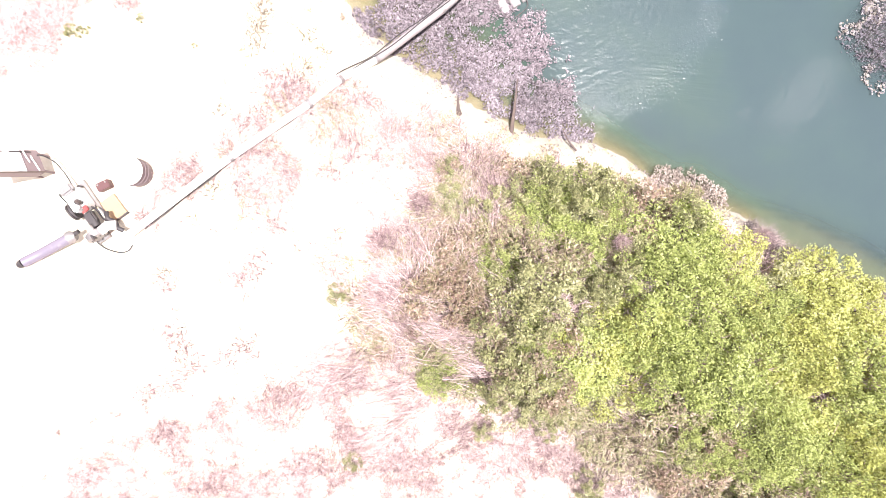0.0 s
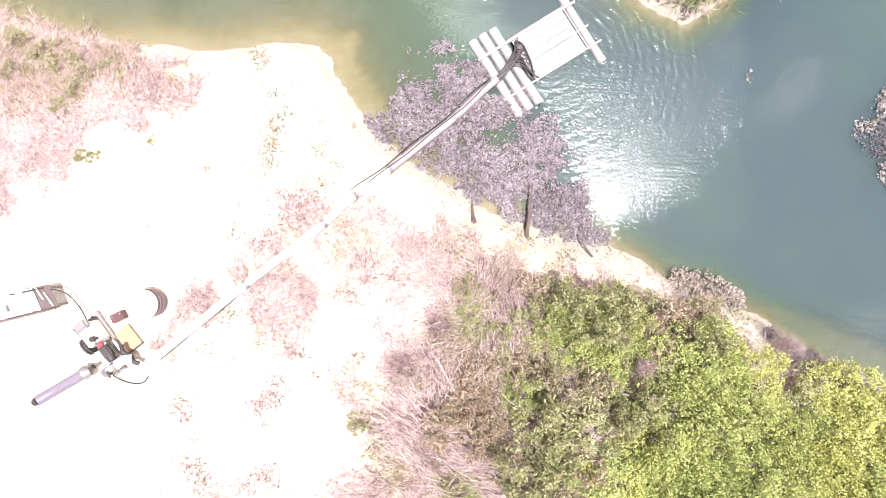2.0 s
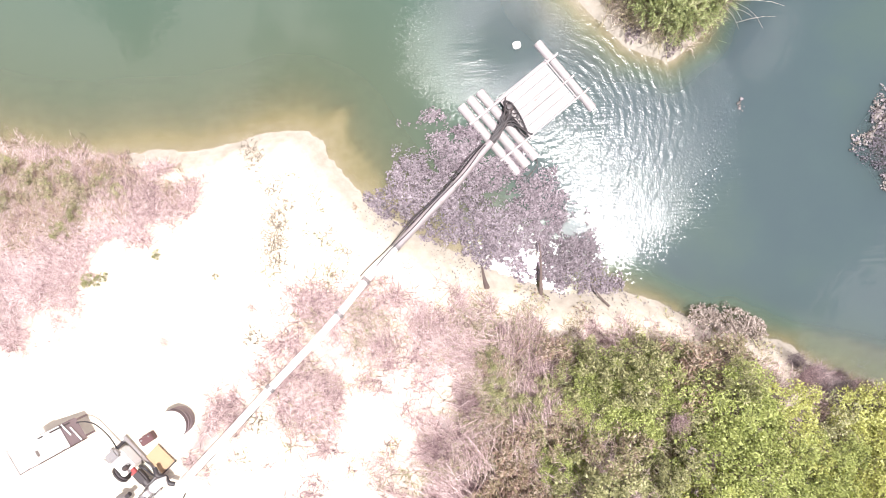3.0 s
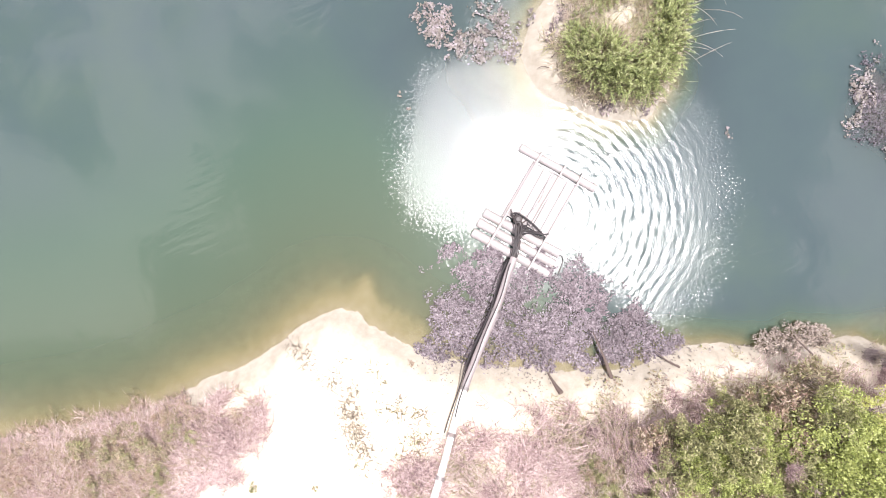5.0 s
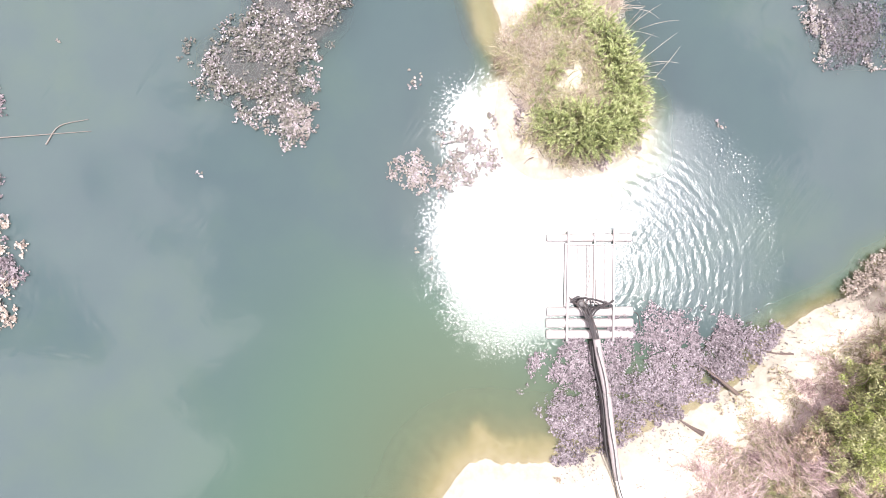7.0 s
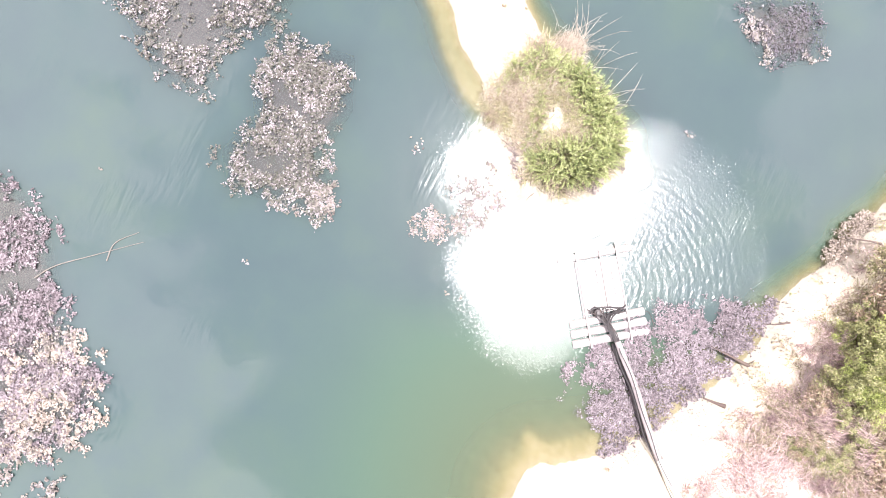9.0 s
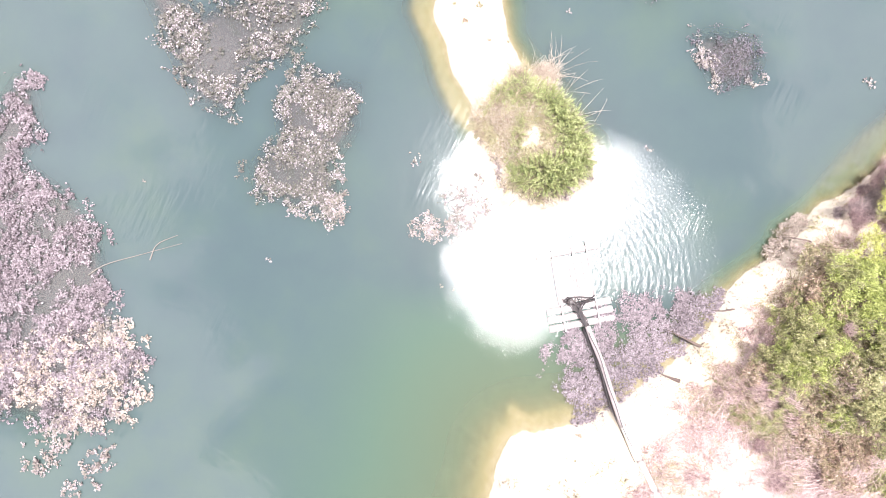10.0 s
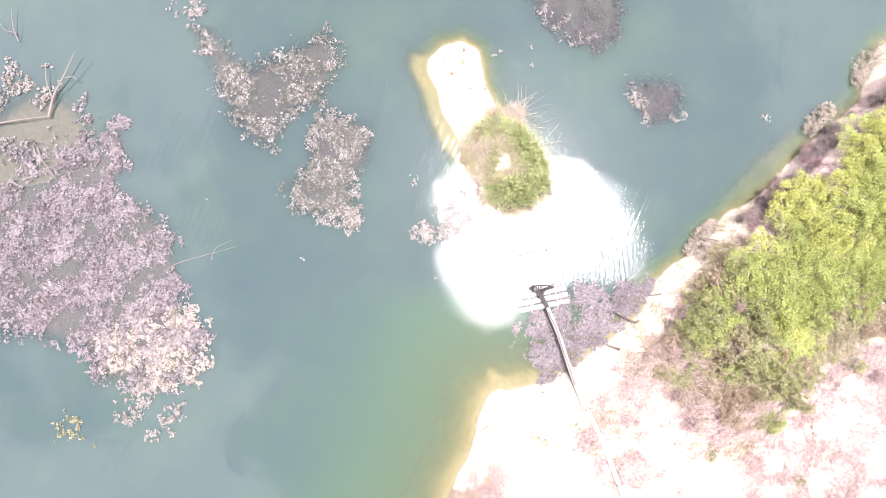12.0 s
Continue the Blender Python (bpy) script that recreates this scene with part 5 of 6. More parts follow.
for k in range(11):
    f = k / 10
    ex, ey = 0.66 + 0.98 * f, 1.06 - 0.12 * f + 0.05 * math.sin(7 * f)
    bm = bmesh.new()
    mid = (1.0 + 0.3 * (f - 0.4) + rng.uniform(-0.05, 0.05), 0.78 + rng.uniform(-0.05, 0.08), 0.45 + rng.uniform(0, 0.06))
    tube(bm, glide([(1.27 + 0.07 * math.cos(2.1 * k), -0.1 + 0.08 * math.sin(3 * k), 0.42), (1.15 + 0.08 * math.cos(1.7 * k), 0.4, 0.45), mid, (ex, ey, 0.3), (ex + rng.uniform(-0.12, 0.12), ey + 0.07, 0.285)], 7), rng.uniform(0.012, 0.024), 7)
    part("hose", bm, RUBBER if k % 4 else DARK_IRON, RAFT, "black rubber hose", smooth=True)
bm = bmesh.new()
tube(bm, glide([(0.64, 1.02, 0.31), (0.8, 1.12, 0.33), (1.2, 1.08, 0.34), (1.55, 0.98, 0.32), (1.68, 0.88, 0.3), (1.45, 0.85, 0.32), (1.1, 0.9, 0.36), (0.8, 0.95, 0.34), (0.65, 1.0, 0.31)], 6), 0.024, 9)
part("hose", bm, RUBBER, RAFT, "black rubber hose", smooth=True)
way = glide([(1.02, 1.15, 0.127), (1.1, 1.45, 0.127), (1.13, 1.8, 0.127), (1.08, 2.15, 0.127), (1.13, 2.4, 0.127), (1.16, 2.62, 0.135)], 8)
for k in range(0, len(way) - 2, 3):
    bm = bmesh.new()
    tube(bm, [way[k], way[k + 1], way[k + 2]], [0.009, 0.015, 0.009], 7)
    part("chain_link", bm, STEEL, RAFT, "grey chain link lying on the deck", smooth=True)
bm = bmesh.new()
tube(bm, glide([(2.2, 0.72, 0.1), (2.38, 0.7, 0.05), (2.46, 0.55, 0.02), (2.5, 0.2, 0.01)], 6), 0.012, 6)
part("mooring_rope", bm, DARK_IRON, RAFT, smooth=True)

for ob in RAFT.children:
    if ob.name.split(".")[0] in ("pump", "pump_cap", "hose"):
        ob.location.z = -0.09

# small white float beside the raft
bm = bmesh.new()
box(bm, 0, 0, 0.03, 0.2, 0.18, 0.12, bevel=0.03)
ob = part("buoy", bm, FOAM)
ob.matrix_world = pose(2.17, 9.82, 0, 0, 0, 10)
tagged(ob, "small white foam block floating beside the raft", "float")


# ---- the delivery pipe ----
def over(x, y, lift):
    return (x, y, float(ground_height(x, y)) + lift)


LINE = [(1.34, 7.32, 0.44), (1.0, 6.98, 0.47), (0.36, 6.28, 0.5), (-0.48, 5.5, 0.52), (-1.17, 4.83, 0.66), over(-1.88, 4.08, 0.11), over(-2.5, 3.36, 0.11), over(-3.2, 2.65, 0.12), over(-4.0, 1.88, 0.18), over(-4.9, 1.0, 0.24), (-6.0, -0.05, 2.5)]
line = glide(LINE, 5)
pipe = thing("delivery_pipe", line[0], 0, "long greyed plastic pipe from raft to shore pump", "pipe")


def rel(points):
    return [Vector(p) - Vector(line[0]) for p in points]


cuts = [0, 10, 20, 25, 30, 40, 50]
for k, (a, b) in enumerate(zip(cuts, cuts[1:])):
    bm = bmesh.new()
    tube(bm, rel(line[a : b + 1]), (0.1 if k % 2 else 0.094) if k < 3 else 0.088, 18)
    part("pipe_section", bm, PIPE if k < 2 else WHITE_PAINT, pipe, "chalky white pipe section" if k >= 2 else "", smooth=True)
for a in cuts[1:-1]:
    bm = bmesh.new()
    way = (line[a + 1] - line[a - 1]).normalized()
    c = line[a] - line[0]
    tube(bm, [c - way * 0.05, c - way * 0.045, c + way * 0.045, c + way * 0.05], [0.098, 0.112, 0.112, 0.098], 18)
    part("coupling", bm, STEEL, pipe, "dull steel coupling", smooth=True)
side = Vector((-0.72, 0.7, 0))
for off, r, n in ((0.15, 0.014, 26), (0.03, 0.013, 24)):
    bm = bmesh.new()
    tube(bm, rel([p + side * (off + 0.02 * math.sin(i * 0.7 + off * 30)) + Vector((0, 0, 0.075 if off < 0.05 else -0.02)) + (Vector((0, 0, 0.05)) if off < 0.05 else Vector()) for i, p in enumerate(line[2:n])]), r, 7)
    part("cable", bm, RUBBER, pipe, "black cable tied along the pipe", smooth=True)

bm = bmesh.new()
tube(bm, rel([Vector((p.x, p.y, 0.11 + 0.02 * math.sin(i))) + side * (0.07 + 0.02 * math.sin(i * 0.5)) for i, p in enumerate(line[1:18])] + [line[19] + side * 0.06 + Vector((0, 0, -0.2)), line[20] + side * 0.06 + Vector((0, 0, -0.12)), line[22] + side * 0.07 + Vector((0, 0, -0.08))]), [0.065] * 13 + [0.06, 0.055, 0.05, 0.04, 0.03, 0.02, 0.014], 12)
part("feed_hose", bm, RUBBER, pipe, "black rubber hose floating under the pipe", smooth=True)
# Black tube along the pipe's lower south-east side, thicker towards the pump.
bm = bmesh.new()
tube(bm, rel([p - side * (0.06 + 0.012 * math.sin(i * 1.3)) + Vector((0, 0, -0.1 - 0.0025 * i)) for i, p in enumerate(line[32:50])]), [0.012] * 4 + [0.018] * 6 + [0.026] * 8, 8)
part("cable", bm, RUBBER, pipe, "thin black tube lying under the pipe", smooth=True)

# ---- the shore pump ----
E_AT = (-6.95, 0.45, float(ground_height(-6.95, 0.45)))
engine = thing("diesel_engine", E_AT, -50, "small white diesel pump engine on a steel skid", "engine")
bm = bmesh.new()
for y in (-0.2, 0.2):
    box(bm, 0, y, 0.05, 1.25, 0.07, 0.1, bevel=0.008)
for x in (-0.55, 0.0, 0.5):
    box(bm, x, 0, 0.04, 0.07, 0.4, 0.06, bevel=0.006)
part("skid", bm, STEEL, engine, "weathered steel skid frame")
bm = bmesh.new()
box(bm, -0.2, 0, 0.3, 0.5, 0.36, 0.4, bevel=0.04)
box(bm, -0.2, 0, 0.52, 0.36, 0.24, 0.1, bevel=0.03)
part("block", bm, WHITE_PAINT, engine, "chalky white engine block")
bm = bmesh.new()
box(bm, -0.42, 0.03, 0.58, 0.2, 0.3, 0.16, bevel=0.04)
part("fuel_tank", bm, STEEL, engine, "grey fuel tank")
bm = bmesh.new()
tube(bm, [(-0.05, 0.1, 0.5), (-0.05, 0.1, 0.72), (-0.02, 0.16, 0.76)], [0.03, 0.03, 0.035], 10)
ring_wall(bm, -0.05, 0.1, 0.6, [(0.05, 0), (0.06, 0.02), (0.06, 0.1), (0.03, 0.12)], 14)
part("exhaust", bm, DARK_IRON, engine, "dark exhaust stack", smooth=True)
bm = bmesh.new()
for x0, x1, r in ((-0.28, -0.24, 0.2), (-0.24, -0.22, 0.17), (-0.22, -0.18, 0.2)):
    tube(bm, [(-0.05, x0, 0.33), (-0.05, x1, 0.33)], r, 24)
tube(bm, [(-0.05, -0.32, 0.33), (-0.05, -0.1, 0.33)], 0.035, 10)
part("flywheel", bm, DARK_IRON, engine, "dark iron flywheel", smooth=True)
bm = bmesh.new()
box(bm, 0.1, 0.1, 0.5, 0.12, 0.09, 0.08, bevel=0.012)
box(bm, 0.13, 0.02, 0.46, 0.05, 0.1, 0.04, bevel=0.008)
part("air_filter", bm, RED, engine, "faded red air filter box")
bm = bmesh.new()
ring_wall(bm, 0.0, -0.02, 0.56, [(0.07, 0), (0.08, 0.015), (0.08, 0.05), (0.05, 0.07)], 16)
part("filler_cap", bm, WHITE_PAINT, engine, smooth=True)
bm = bmesh.new()
tube(bm, glide([(0.1, 0.18, 0.4), (0.25, 0.25, 0.42), (0.4, 0.2, 0.3), (0.55, 0.22, 0.2)], 6), 0.022, 8)
part("fuel_hose", bm, RUBBER, engine, smooth=True)
bm = bmesh.new()
tube(bm, glide([(-0.4, -0.15, 0.5), (-0.5, -0.25, 0.4), (-0.3, -0.3, 0.2)], 6), 0.015, 8)
part("fuel_hose", bm, RUBBER, engine, smooth=True)
# Guard coloured dark to stand for the shade under engine and pump.
bm = bmesh.new()
box(bm, 0.28, 0.0, 0.3, 0.3, 0.2, 0.16, bevel=0.03)
tube(bm, [(0.4, 0, 0.3), (0.5, 0, 0.3)], 0.09, 16)
part("coupling_guard", bm, DARK_IRON, engine, smooth=True)

P_AT = (-6.62, -0.12, float(ground_height(-6.62, -0.12)))
pump = thing("shore_pump", P_AT, -50, "cast-iron centrifugal pump beside the engine", "pump")
bm = bmesh.new()
tube(bm, [(-0.09, 0, 0.3), (-0.085, 0, 0.3), (-0.06, 0, 0.3), (0.06, 0, 0.3), (0.085, 0, 0.3), (0.09, 0, 0.3)], [0.1, 0.19, 0.22, 0.22, 0.19, 0.1], 26)
box(bm, 0, 0, 0.06, 0.26, 0.3, 0.12, bevel=0.01)
part("volute", bm, STEEL, pump, "grey pump casing", smooth=True)
bm = bmesh.new()
tube(bm, glide([(0.0, 0.16, 0.36), (0.0, 0.34, 0.38), (0.08, 0.5, 0.34)], 5), 0.1, 16)
part("outlet_elbow", bm, WHITE_PAINT, pump, "white outlet elbow", smooth=True)
bm = bmesh.new()
for k in range(8):
    a = 2 * math.pi * k / 8
    tube(bm, [(-0.1, 0.15 * math.cos(a), 0.3 + 0.15 * math.sin(a)), (0.11, 0.15 * math.cos(a), 0.3 + 0.15 * math.sin(a))], 0.012, 6)
part("bolts", bm, DARK_IRON, pump)
bm = bmesh.new()
tube(bm, [(0.1, 0.02, 0.44), (0.1, 0.02, 0.56)], 0.03, 10)
box(bm, 0.1, 0.02, 0.58, 0.16, 0.04, 0.03, bevel=0.008)
part("priming_valve", bm, DARK_IRON, pump, "dark priming valve")
bm = bmesh.new()
tube(bm, glide([(0.1, -0.15, 0.15), (0.3, -0.1, 0.05), (0.52, 0.08, 0.03), (0.6, 0.26, 0.03), (0.55, 0.42, 0.03)], 7), 0.014, 7)
part("drain_hose", bm, RUBBER, pump, smooth=True)

# discharge hose lying on the sand
h0 = over(-7.15, -0.22, 0.33)
hose = thing("discharge_hose", h0, 0, "blue-grey discharge hose lying on sand", "hose")
pts = glide([h0, over(-7.4, -0.4, 0.27), over(-7.75, -0.64, 0.16), over(-8.05, -0.86, 0.12)], 6)
bm = bmesh.new()
tube(bm, [p - Vector(h0) for p in pts], [0.11, 0.115, 0.118, 0.115, 0.112, 0.115] + [0.112] * (len(pts) - 6), 20)
part("hose_body", bm, LAVENDER, hose, smooth=True)
bm = bmesh.new()
tube(bm, [pts[-1] - Vector(h0), pts[-1] - Vector(h0) + Vector((-0.07, -0.05, 0.0)), pts[-1] - Vector(h0) + Vector((-0.1, -0.07, -0.01))], [0.1, 0.085, 0.05], 16)
part("nozzle", bm, DARK_IRON, hose, "dark iron hose end", smooth=True)
bm = bmesh.new()
tube(bm, glide([Vector((0, 0, 0)), Vector((0.09, 0.07, 0.03)), Vector((0.19, 0.15, 0.05))], 4), 0.05, 12)
part("hose_tail", bm, DARK_IRON, hose, "dark narrow spigot", smooth=True)
bm = bmesh.new()
c = pts[0] - Vector(h0)
tube(bm, [c + Vector((0.12, 0.04, 0.0)), c, c + (pts[1] - pts[0])], [0.09, 0.15, 0.15], 18)
part("hose_clamp", bm, STEEL, hose, "steel hose clamp", smooth=True)

bm = bmesh.new()
tube(bm, glide([over(-6.46, 0.4, 0.32), over(-6.38, 0.26, 0.38), over(-6.25, 0.2, 0.33), over(-6.17, 0.08, 0.36), over(-6.05, 0.03, 0.33)], 5), 0.05, 12)
tagged(part("suction_hose", bm, RUBBER, smooth=True), "short thick black rubber hose between engine and pipe", "hose")

# board, box, drum and control cabinet round the pump
bm = bmesh.new()
box(bm, 0, 0, 0.04, 0.52, 0.42, 0.03, bevel=0.006)
ob = thing("plywood_board", over(-6.47, 0.5, 0.02), -48, "tan plywood board with dark edging on sand", "board")
part("panel", bm, TAN, ob)
for x, y, sx, sy in ((0.275, 0, 0.03, 0.46), (0, -0.225, 0.52, 0.022)):
    bm = bmesh.new()
    box(bm, x, y, 0.05, sx, sy, 0.06, bevel=0.006)
    part("edging", bm, DARK_IRON, ob, "dark edging strip")
battery = thing("battery", over(-6.68, 0.98, 0.0), 30, "dark maroon battery box on the sand", "battery")
bm = bmesh.new()
box(bm, 0, 0, 0.1, 0.3, 0.19, 0.2, bevel=0.015)
part("case", bm, MAROON, battery)
for x in (-0.09, 0.09):
    bm = bmesh.new()
    ring_wall(bm, x, 0.04, 0.2, [(0.02, 0), (0.02, 0.025), (0.012, 0.03)], 10)
    part("terminal", bm, STEEL, battery)
tub = thing("steel_drum", over(-5.98, 1.33, 0.0), 0, "white-lidded drum on sand, wall coloured mauve-grey as shade", "drum")
# The mauve wall colour carries the shade of the drum's upright side.
bm = bmesh.new()
ring_wall(bm, 0, 0, 0, [(0.29, 0.0), (0.3, 0.02), (0.3, 0.2), (0.31, 0.21), (0.31, 0.23), (0.3, 0.24), (0.3, 0.52), (0.31, 0.53)], 36)
part("wall", bm, MAUVE, tub, "drum wall coloured dull mauve-grey as side shade", smooth=True)
bm = bmesh.new()
ring_wall(bm, 0, 0, 0.53, [(0.315, 0.0), (0.32, 0.01), (0.32, 0.03), (0.3, 0.035), (0.29, 0.02), (0.03, 0.02)], 36)
part("lid", bm, WHITE_PAINT, tub, "chalky white lid", smooth=True)
bm = bmesh.new()
tube(bm, [(0.31 * math.cos(a), 0.31 * math.sin(a), 0.38) for a in [2 * math.pi * k / 36 for k in range(37)]], 0.009, 6)
part("hoop", bm, MAUVE, tub, smooth=True)


def leaning_cabinet(x, y, turn, lean=-19, sunk=0.2):
    """A steel switch cabinet on a low stand, leaning back; its front faces local +x."""
    ob = thing("control_cabinet", over(x, y, -sunk), turn, "white steel control cabinet leaning back on mauve stand", "cabinet")
    m = pose(-0.3, 0, 1.36, 0, lean, 0)

    def block(name, material, px, py, pz, sx, sy, sz, label="", parent=None, turned=0.0, bevel=0.008):
        bm = bmesh.new()
        box(bm, 0, 0, 0, sx, sy, sz, bevel=bevel)
        bmesh.ops.transform(bm, matrix=m @ pose(px, py, pz, turned), verts=bm.verts)
        return part(name, bm, material, parent or ob, label)

    # Shade on the cabinet's sides is put into the body's mauve.
    block("body", MAUVE, 0, 0, 0, 0.28, 0.52, 1.6, "cabinet sides coloured mauve-grey as shade", bevel=0.015)
    block("cap", WHITE_PAINT, 0.01, 0, 0.815, 0.34, 0.56, 0.03, "chalky white cap")
    door = block("door", WHITE_PAINT, 0.151, 0, 0.21, 0.024, 0.5, 1.16, "chalky white door")
    block("rating_plate", STEEL, 0.166, -0.06, 0.3, 0.006, 0.13, 0.06, "small grey plate", door)
    block("handle", DARK_IRON, 0.175, 0.2, 0.1, 0.03, 0.025, 0.12, "dark handle", door)
    for z in (-0.2, 0.6):
        block("hinge", STEEL, 0.16, -0.245, z, 0.03, 0.02, 0.08, "", door)
    block("lower_cover", MAUVE, 0.152, 0, -0.59, 0.026, 0.5, 0.4, "mauve lower cover")
    block("cross_bar", WHITE_PAINT, 0.178, -0.06, -0.6, 0.024, 0.36, 0.035, "white bar across the cover", turned=14)
    block("cross_bar", WHITE_PAINT, 0.178, 0.1, -0.45, 0.024, 0.3, 0.035, "white bar across the cover", turned=14)
    block("side_strip", DARK_IRON, 0.17, 0.2, -0.36, 0.03, 0.03, 0.5, "dark rail beside the cover")
    # Dark strip added along the south edge to draw its shaded side.
    block("side_strip", BARK, 0.17, -0.262, -0.2, 0.04, 0.02, 1.2, "dark strip added for the shaded south edge")
    for px, py in ((0.04, -0.2), (0.04, 0.2), (-0.24, -0.2), (-0.24, 0.2)):
        bm = bmesh.new()
        box(bm, px, py, 0.3, 0.045, 0.045, 0.66, bevel=0.006)
        part("leg", bm, MAUVE, ob)
    bm = bmesh.new()
    tube(bm, [(-0.3, 0.0, 0.6), (-0.62, 0.0, 0.0)], 0.025, 8)
    part("prop", bm, STEEL, ob, "steel prop behind the cabinet", smooth=True)
    return ob


leaning_cabinet(-8.05, 1.33, 27)
bm = bmesh.new()
tube(bm, glide([(-8.08, 1.45, 2.76), (-7.97, 1.5, 2.72), (-7.78, 1.4, 2.53), (-7.5, 1.12, 2.5), (-7.19, 0.81, 2.68), (-7.08, 0.64, 2.72)], 7), 0.014, 7)
tagged(part("power_cable", bm, RUBBER, smooth=True), "thin dark cable from control cabinet to engine", "cable")


# ---- dead wood, sticks and reeds ----
def stick(name, points, r0, r1, material, label, category="branch", sides=8):
    bm = bmesh.new()
    pts = glide(points, 5)
    o = Vector(pts[0])
    tube(bm, [p - o for p in pts], [r0 + (r1 - r0) * i / (len(pts) - 1) for i in range(len(pts))], sides)
    ob = part(name, bm, material, smooth=True)
    ob.location = o
    return tagged(ob, label, category)


stick("leaning_trunk", [(2.4, 3.42, 0.12), (2.4, 3.75, 0.28), (2.41, 4.2, 0.36), (2.42, 4.75, 0.3)], 0.06, 0.012, BARK, "thin dark dead trunk leaning over weed")
for dx, dy in ((0.22, -0.12), (0.12, -0.25), (-0.1, -0.2), (-0.2, -0.05)):
    stick("root", [(2.4, 3.46, 0.12), (2.4 + dx * 0.6, 3.46 + dy * 0.6, 0.14), (2.4 + dx, 3.46 + dy, float(ground_height(2.4 + dx, 3.46 + dy)))], 0.03, 0.008, BARK, "thin exposed root on sand bank", "root")
stick("leaning_trunk", [(7.18, 1.85, 0.75), (7.12, 2.15, 0.7), (7.02, 2.55, 0.45)], 0.035, 0.015, BARK, "thin dark stem leaning over water")
stick("leaning_trunk", [(1.02, 3.7, 0.5), (0.98, 3.9, 0.3), (0.95, 4.2, 0.1)], 0.07, 0.02, BARK, "dark broken stump in the bank")
stick("leaning_trunk", [(4.05, 3.05, 0.45), (3.85, 3.3, 0.35), (3.7, 3.6, 0.2)], 0.03, 0.01, BARK, "thin dark stem leaning over water")
for pts, r in (([(-0.5, 31.3, 0.1), (0.5, 31.4, 0.25), (1.5, 31.2, 0.5), (2.65, 31.05, 0.75)], 0.09), ([(0.3, 31.4, 0.2), (0.9, 31.9, 0.35), (1.5, 32.2, 0.4)], 0.05), ([(-2.0, 33.6, 0.05), (-1.2, 32.4, 0.2), (-0.5, 31.3, 0.12)], 0.07),
               ([(-1.6, 33.9, 0.1), (-0.9, 33.4, 0.3), (-0.1, 33.9, 0.35)], 0.05), ([(2.0, 34.0, 0.1), (2.4, 34.3, 0.3), (3.2, 34.65, 0.5)], 0.04), ([(2.3, 34.2, 0.2), (2.2, 34.6, 0.35), (2.5, 35.0, 0.5)], 0.03),
               ([(1.4, 31.2, 0.4), (1.6, 30.8, 0.5), (1.5, 30.5, 0.6)], 0.03), ([(-2.0, 31.2, 0.05), (-2.4, 30.7, 0.15), (-2.9, 29.7, 0.2)], 0.06), ([(-2.4, 30.6, 0.1), (-2.2, 30.1, 0.2), (-2.3, 29.7, 0.2)], 0.03)):
    stick("dead_branch", pts, r * 0.7, r * 0.2, GREY_WOOD, "bleached dead branch standing out of pond")
for pts in ([(-8.2, 28.5, 0.1), (-8.1, 28.1, 0.2), (-7.7, 27.8, 0.15), (-7.4, 27.7, 0.08)], [(-4.6, 23.6, 0.03), (-4.0, 23.2, 0.04), (-3.2, 22.3, 0.03), (-2.2, 21.15, 0.02)], [(-3.2, 21.9, 0.02), (-2.6, 21.9, 0.03), (-2.0, 21.4, 0.02)]):
    stick("dead_branch", pts, 0.022, 0.008, GREY_WOOD if pts[0][0] > -6 else BARK, "thin dead branch lying on the pond")


def reeds(x, y, turn, n, length, seed):
    rng = np.random.default_rng(seed)
    ob = thing("reed_clump", (x, y, max(0.0, float(ground_height(x, y)))), 0, "arching pale reeds at the islet's edge", "reeds", "reeds on the islet")
    bm = bmesh.new()
    for _ in range(n):
        a = radians(turn + rng.normal(0, 35))
        L, up = length * rng.uniform(0.5, 1.2), rng.uniform(0.25, 0.75)
        way = Vector((math.cos(a), math.sin(a), 0))
        o = Vector((rng.normal(0, 0.2), rng.normal(0, 0.2), 0))
        tube(bm, [o, o + way * L * 0.35 + Vector((0, 0, up * 0.7 * L)), o + way * L * 0.7 + Vector((0, 0, up * L)), o + way * L * 1.05 + Vector((0, 0, up * 0.85 * L))], [0.005, 0.005, 0.004, 0.002], 4, False)
    part("stalk_fan", bm, TAN_STRAW, ob)
    return ob


for k, (x, y, turn, n, L) in enumerate(((8.6, 12.4, 35, 13, 0.9), (8.8, 12.1, -25, 12, 1.05), (8.2, 11.4, -35, 5, 0.75), (7.6, 10.5, -35, 8, 0.85), (8.2, 12.9, 75, 6, 0.7))):
    reeds(x, y, turn, n, L, 600 + k)

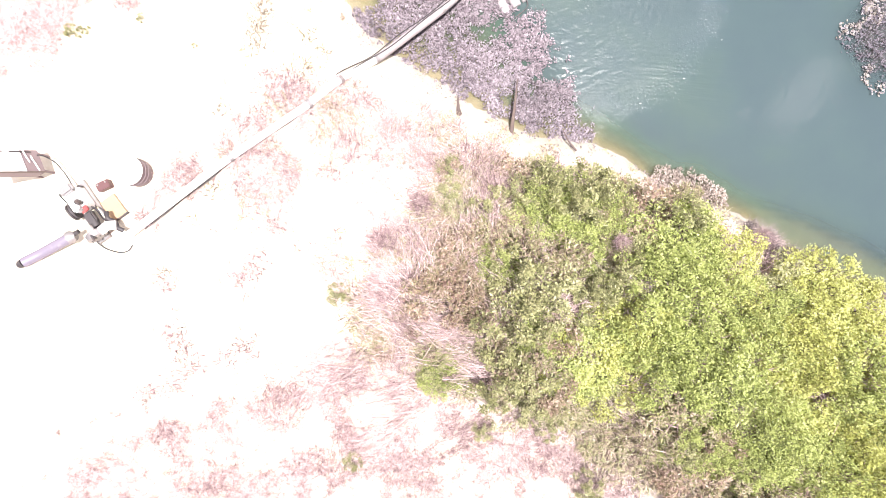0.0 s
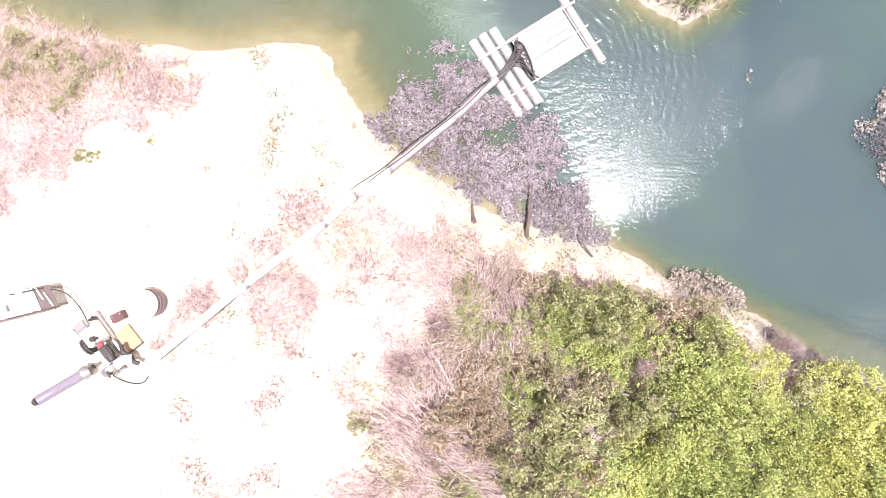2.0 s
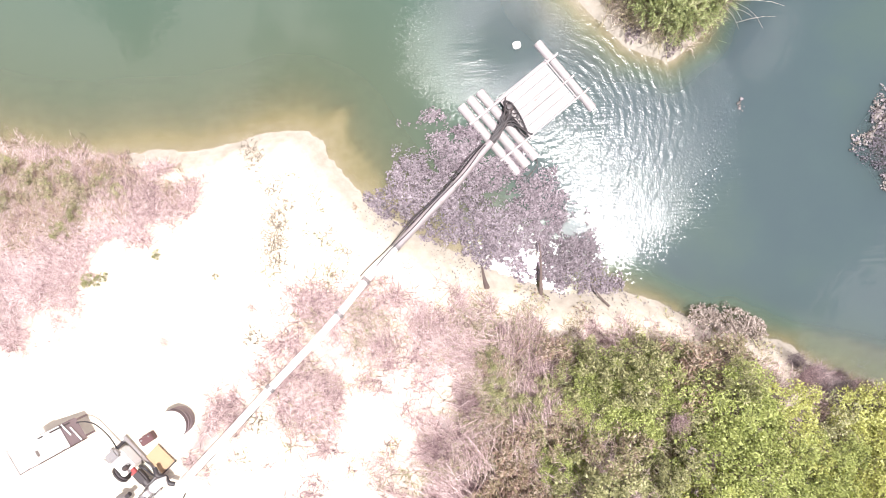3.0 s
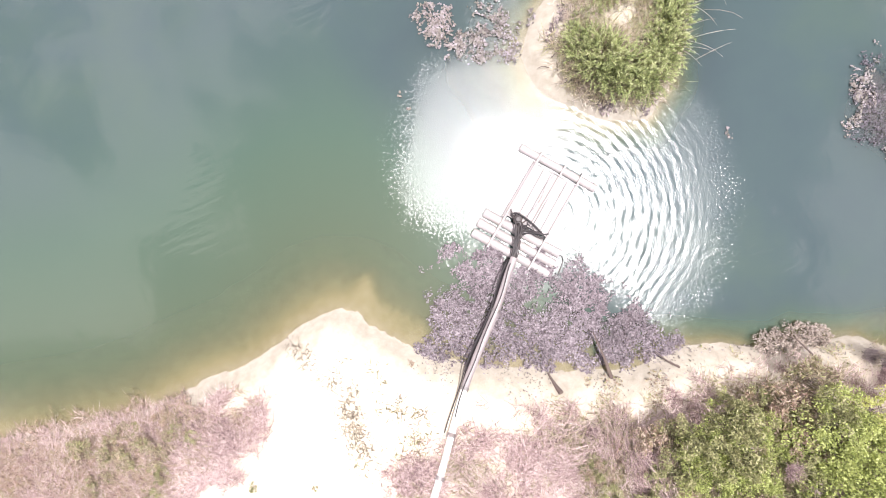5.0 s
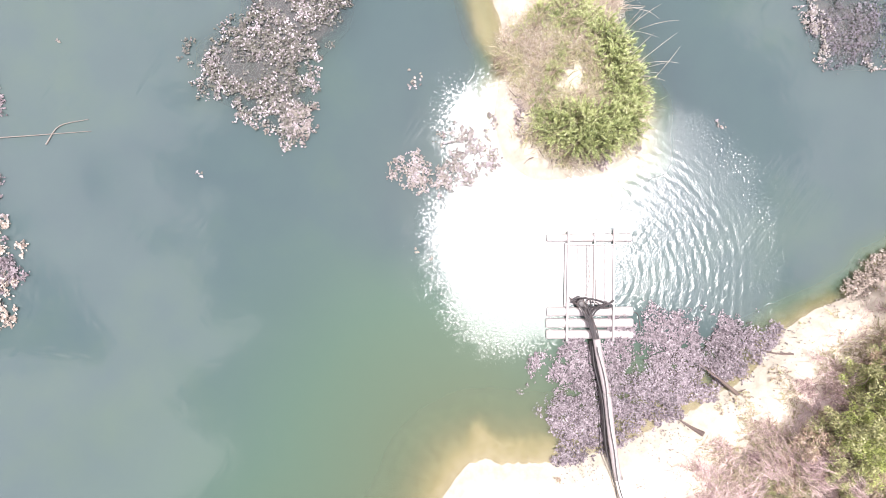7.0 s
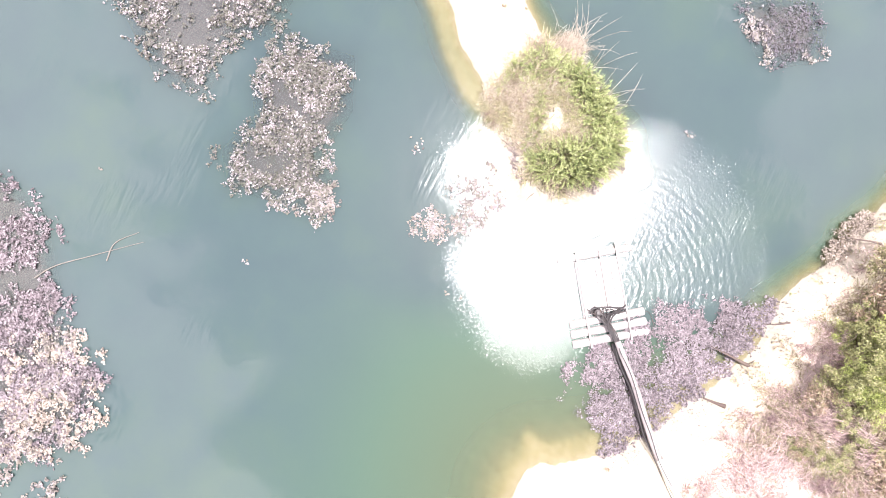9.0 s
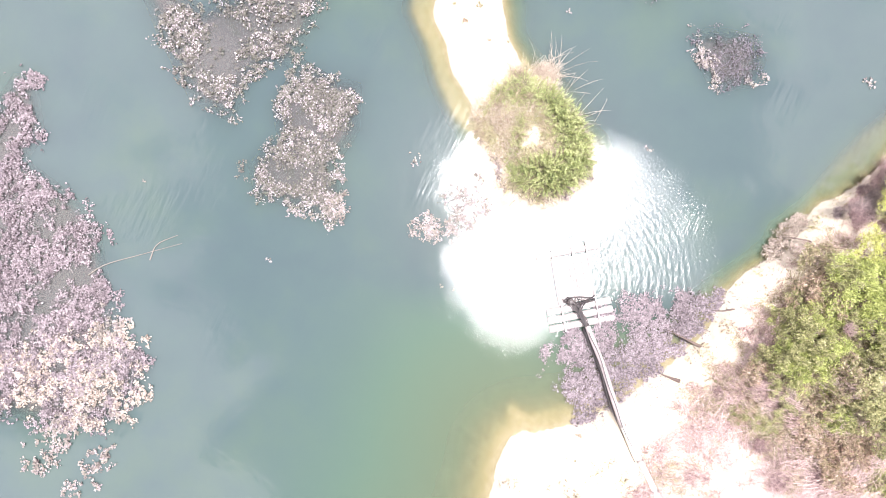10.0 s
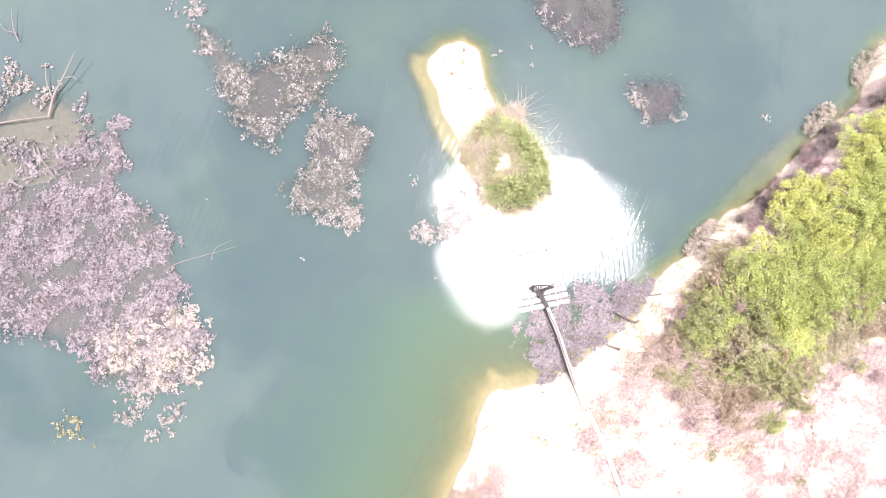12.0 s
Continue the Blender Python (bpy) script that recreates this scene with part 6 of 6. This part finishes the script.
# weed heaps hanging over the water's edge
for k, (x, y, r) in enumerate(((6.5, 2.55, 0.36), (6.9, 2.5, 0.4), (7.35, 2.35, 0.38), (7.75, 2.2, 0.3), (14.1, -0.05, 0.45), (14.6, -0.25, 0.35), (13.6, 0.05, 0.3), (17.2, -1.0, 0.6), (17.9, -1.4, 0.6), (16.6, -0.9, 0.4))):
    rng = np.random.default_rng(700 + k)
    ob = thing("bank_weed", (x, y, max(0.05, float(ground_height(x, y)))), label="heap of mauve bleached weed at the water's edge", category="weed", group="weed along the bank")
    cloud, _ = foliage(rng, r * 1.1, 0.2, 60, 800, 0.065, 0.5, 0.5)
    quads("leaves", cloud, TAN_WEED).parent = ob

# driftwood and dark trash washed against the islet, doubling as the scrub's shade
for x, y, turn, L in ((5.7, 13.0, 20, 0.35), (5.35, 12.75, 100, 0.25), (4.6, 12.2, 60, 0.4), (4.5, 11.9, 140, 0.3), (4.3, 11.6, 10, 0.45), (4.15, 11.4, 160, 0.3), (4.3, 11.2, 70, 0.3), (4.3, 10.9, 50, 0.4), (4.5, 10.6, 120, 0.3), (4.8, 10.35, 30, 0.3), (5.1, 12.65, 80, 0.3)):
    a = radians(turn)
    z = float(ground_height(x, y)) + 0.03
    stick("driftwood", [(x, y, z), (x + 0.5 * L * math.cos(a), y + 0.5 * L * math.sin(a) + 0.03, z + 0.05), (x + L * math.cos(a), y + L * math.sin(a), z + 0.01)], 0.013, 0.006, BARK, "short dark stick on islet sand, driftwood and scrub shade", "driftwood")
# bits afloat
for x, y, s in ((10.84, 14.11, 0.2), (10.6, 14.3, 0.12), (11.6, 12.92, 0.16), (10.86, 12.57, 0.12), (-1.4, 18.2, 0.12), (7.81, 7.94, 0.2), (13.24, 2.07, 0.35), (3.9, 15.06, 0.3), (-0.82, 23.29, 0.08), (0.37, 12.4, 0.06), (0.41, 11.94, 0.07)):
    rng = np.random.default_rng(int(1000 * x + 10 * y) % 9999 + 20000)
    ob = thing("floating_scrap", (x, y, 0.015), rng.uniform(0, 360), "small pale scrap of weed afloat on pond", "debris", "scraps afloat")
    n = max(4, int(60 * s))
    along, across = frames(rng, n, 0.3)
    at = np.stack([rng.normal(0, s * 0.4, n), rng.normal(0, s * 0.25, n), np.abs(rng.normal(0, 0.02, n))], 1)
    L = rng.uniform(0.05, 0.12, n)
    quads("leaves", leaf_quads(rng, at, along, across, L, L * 0.7), PALE_WEED).parent = ob
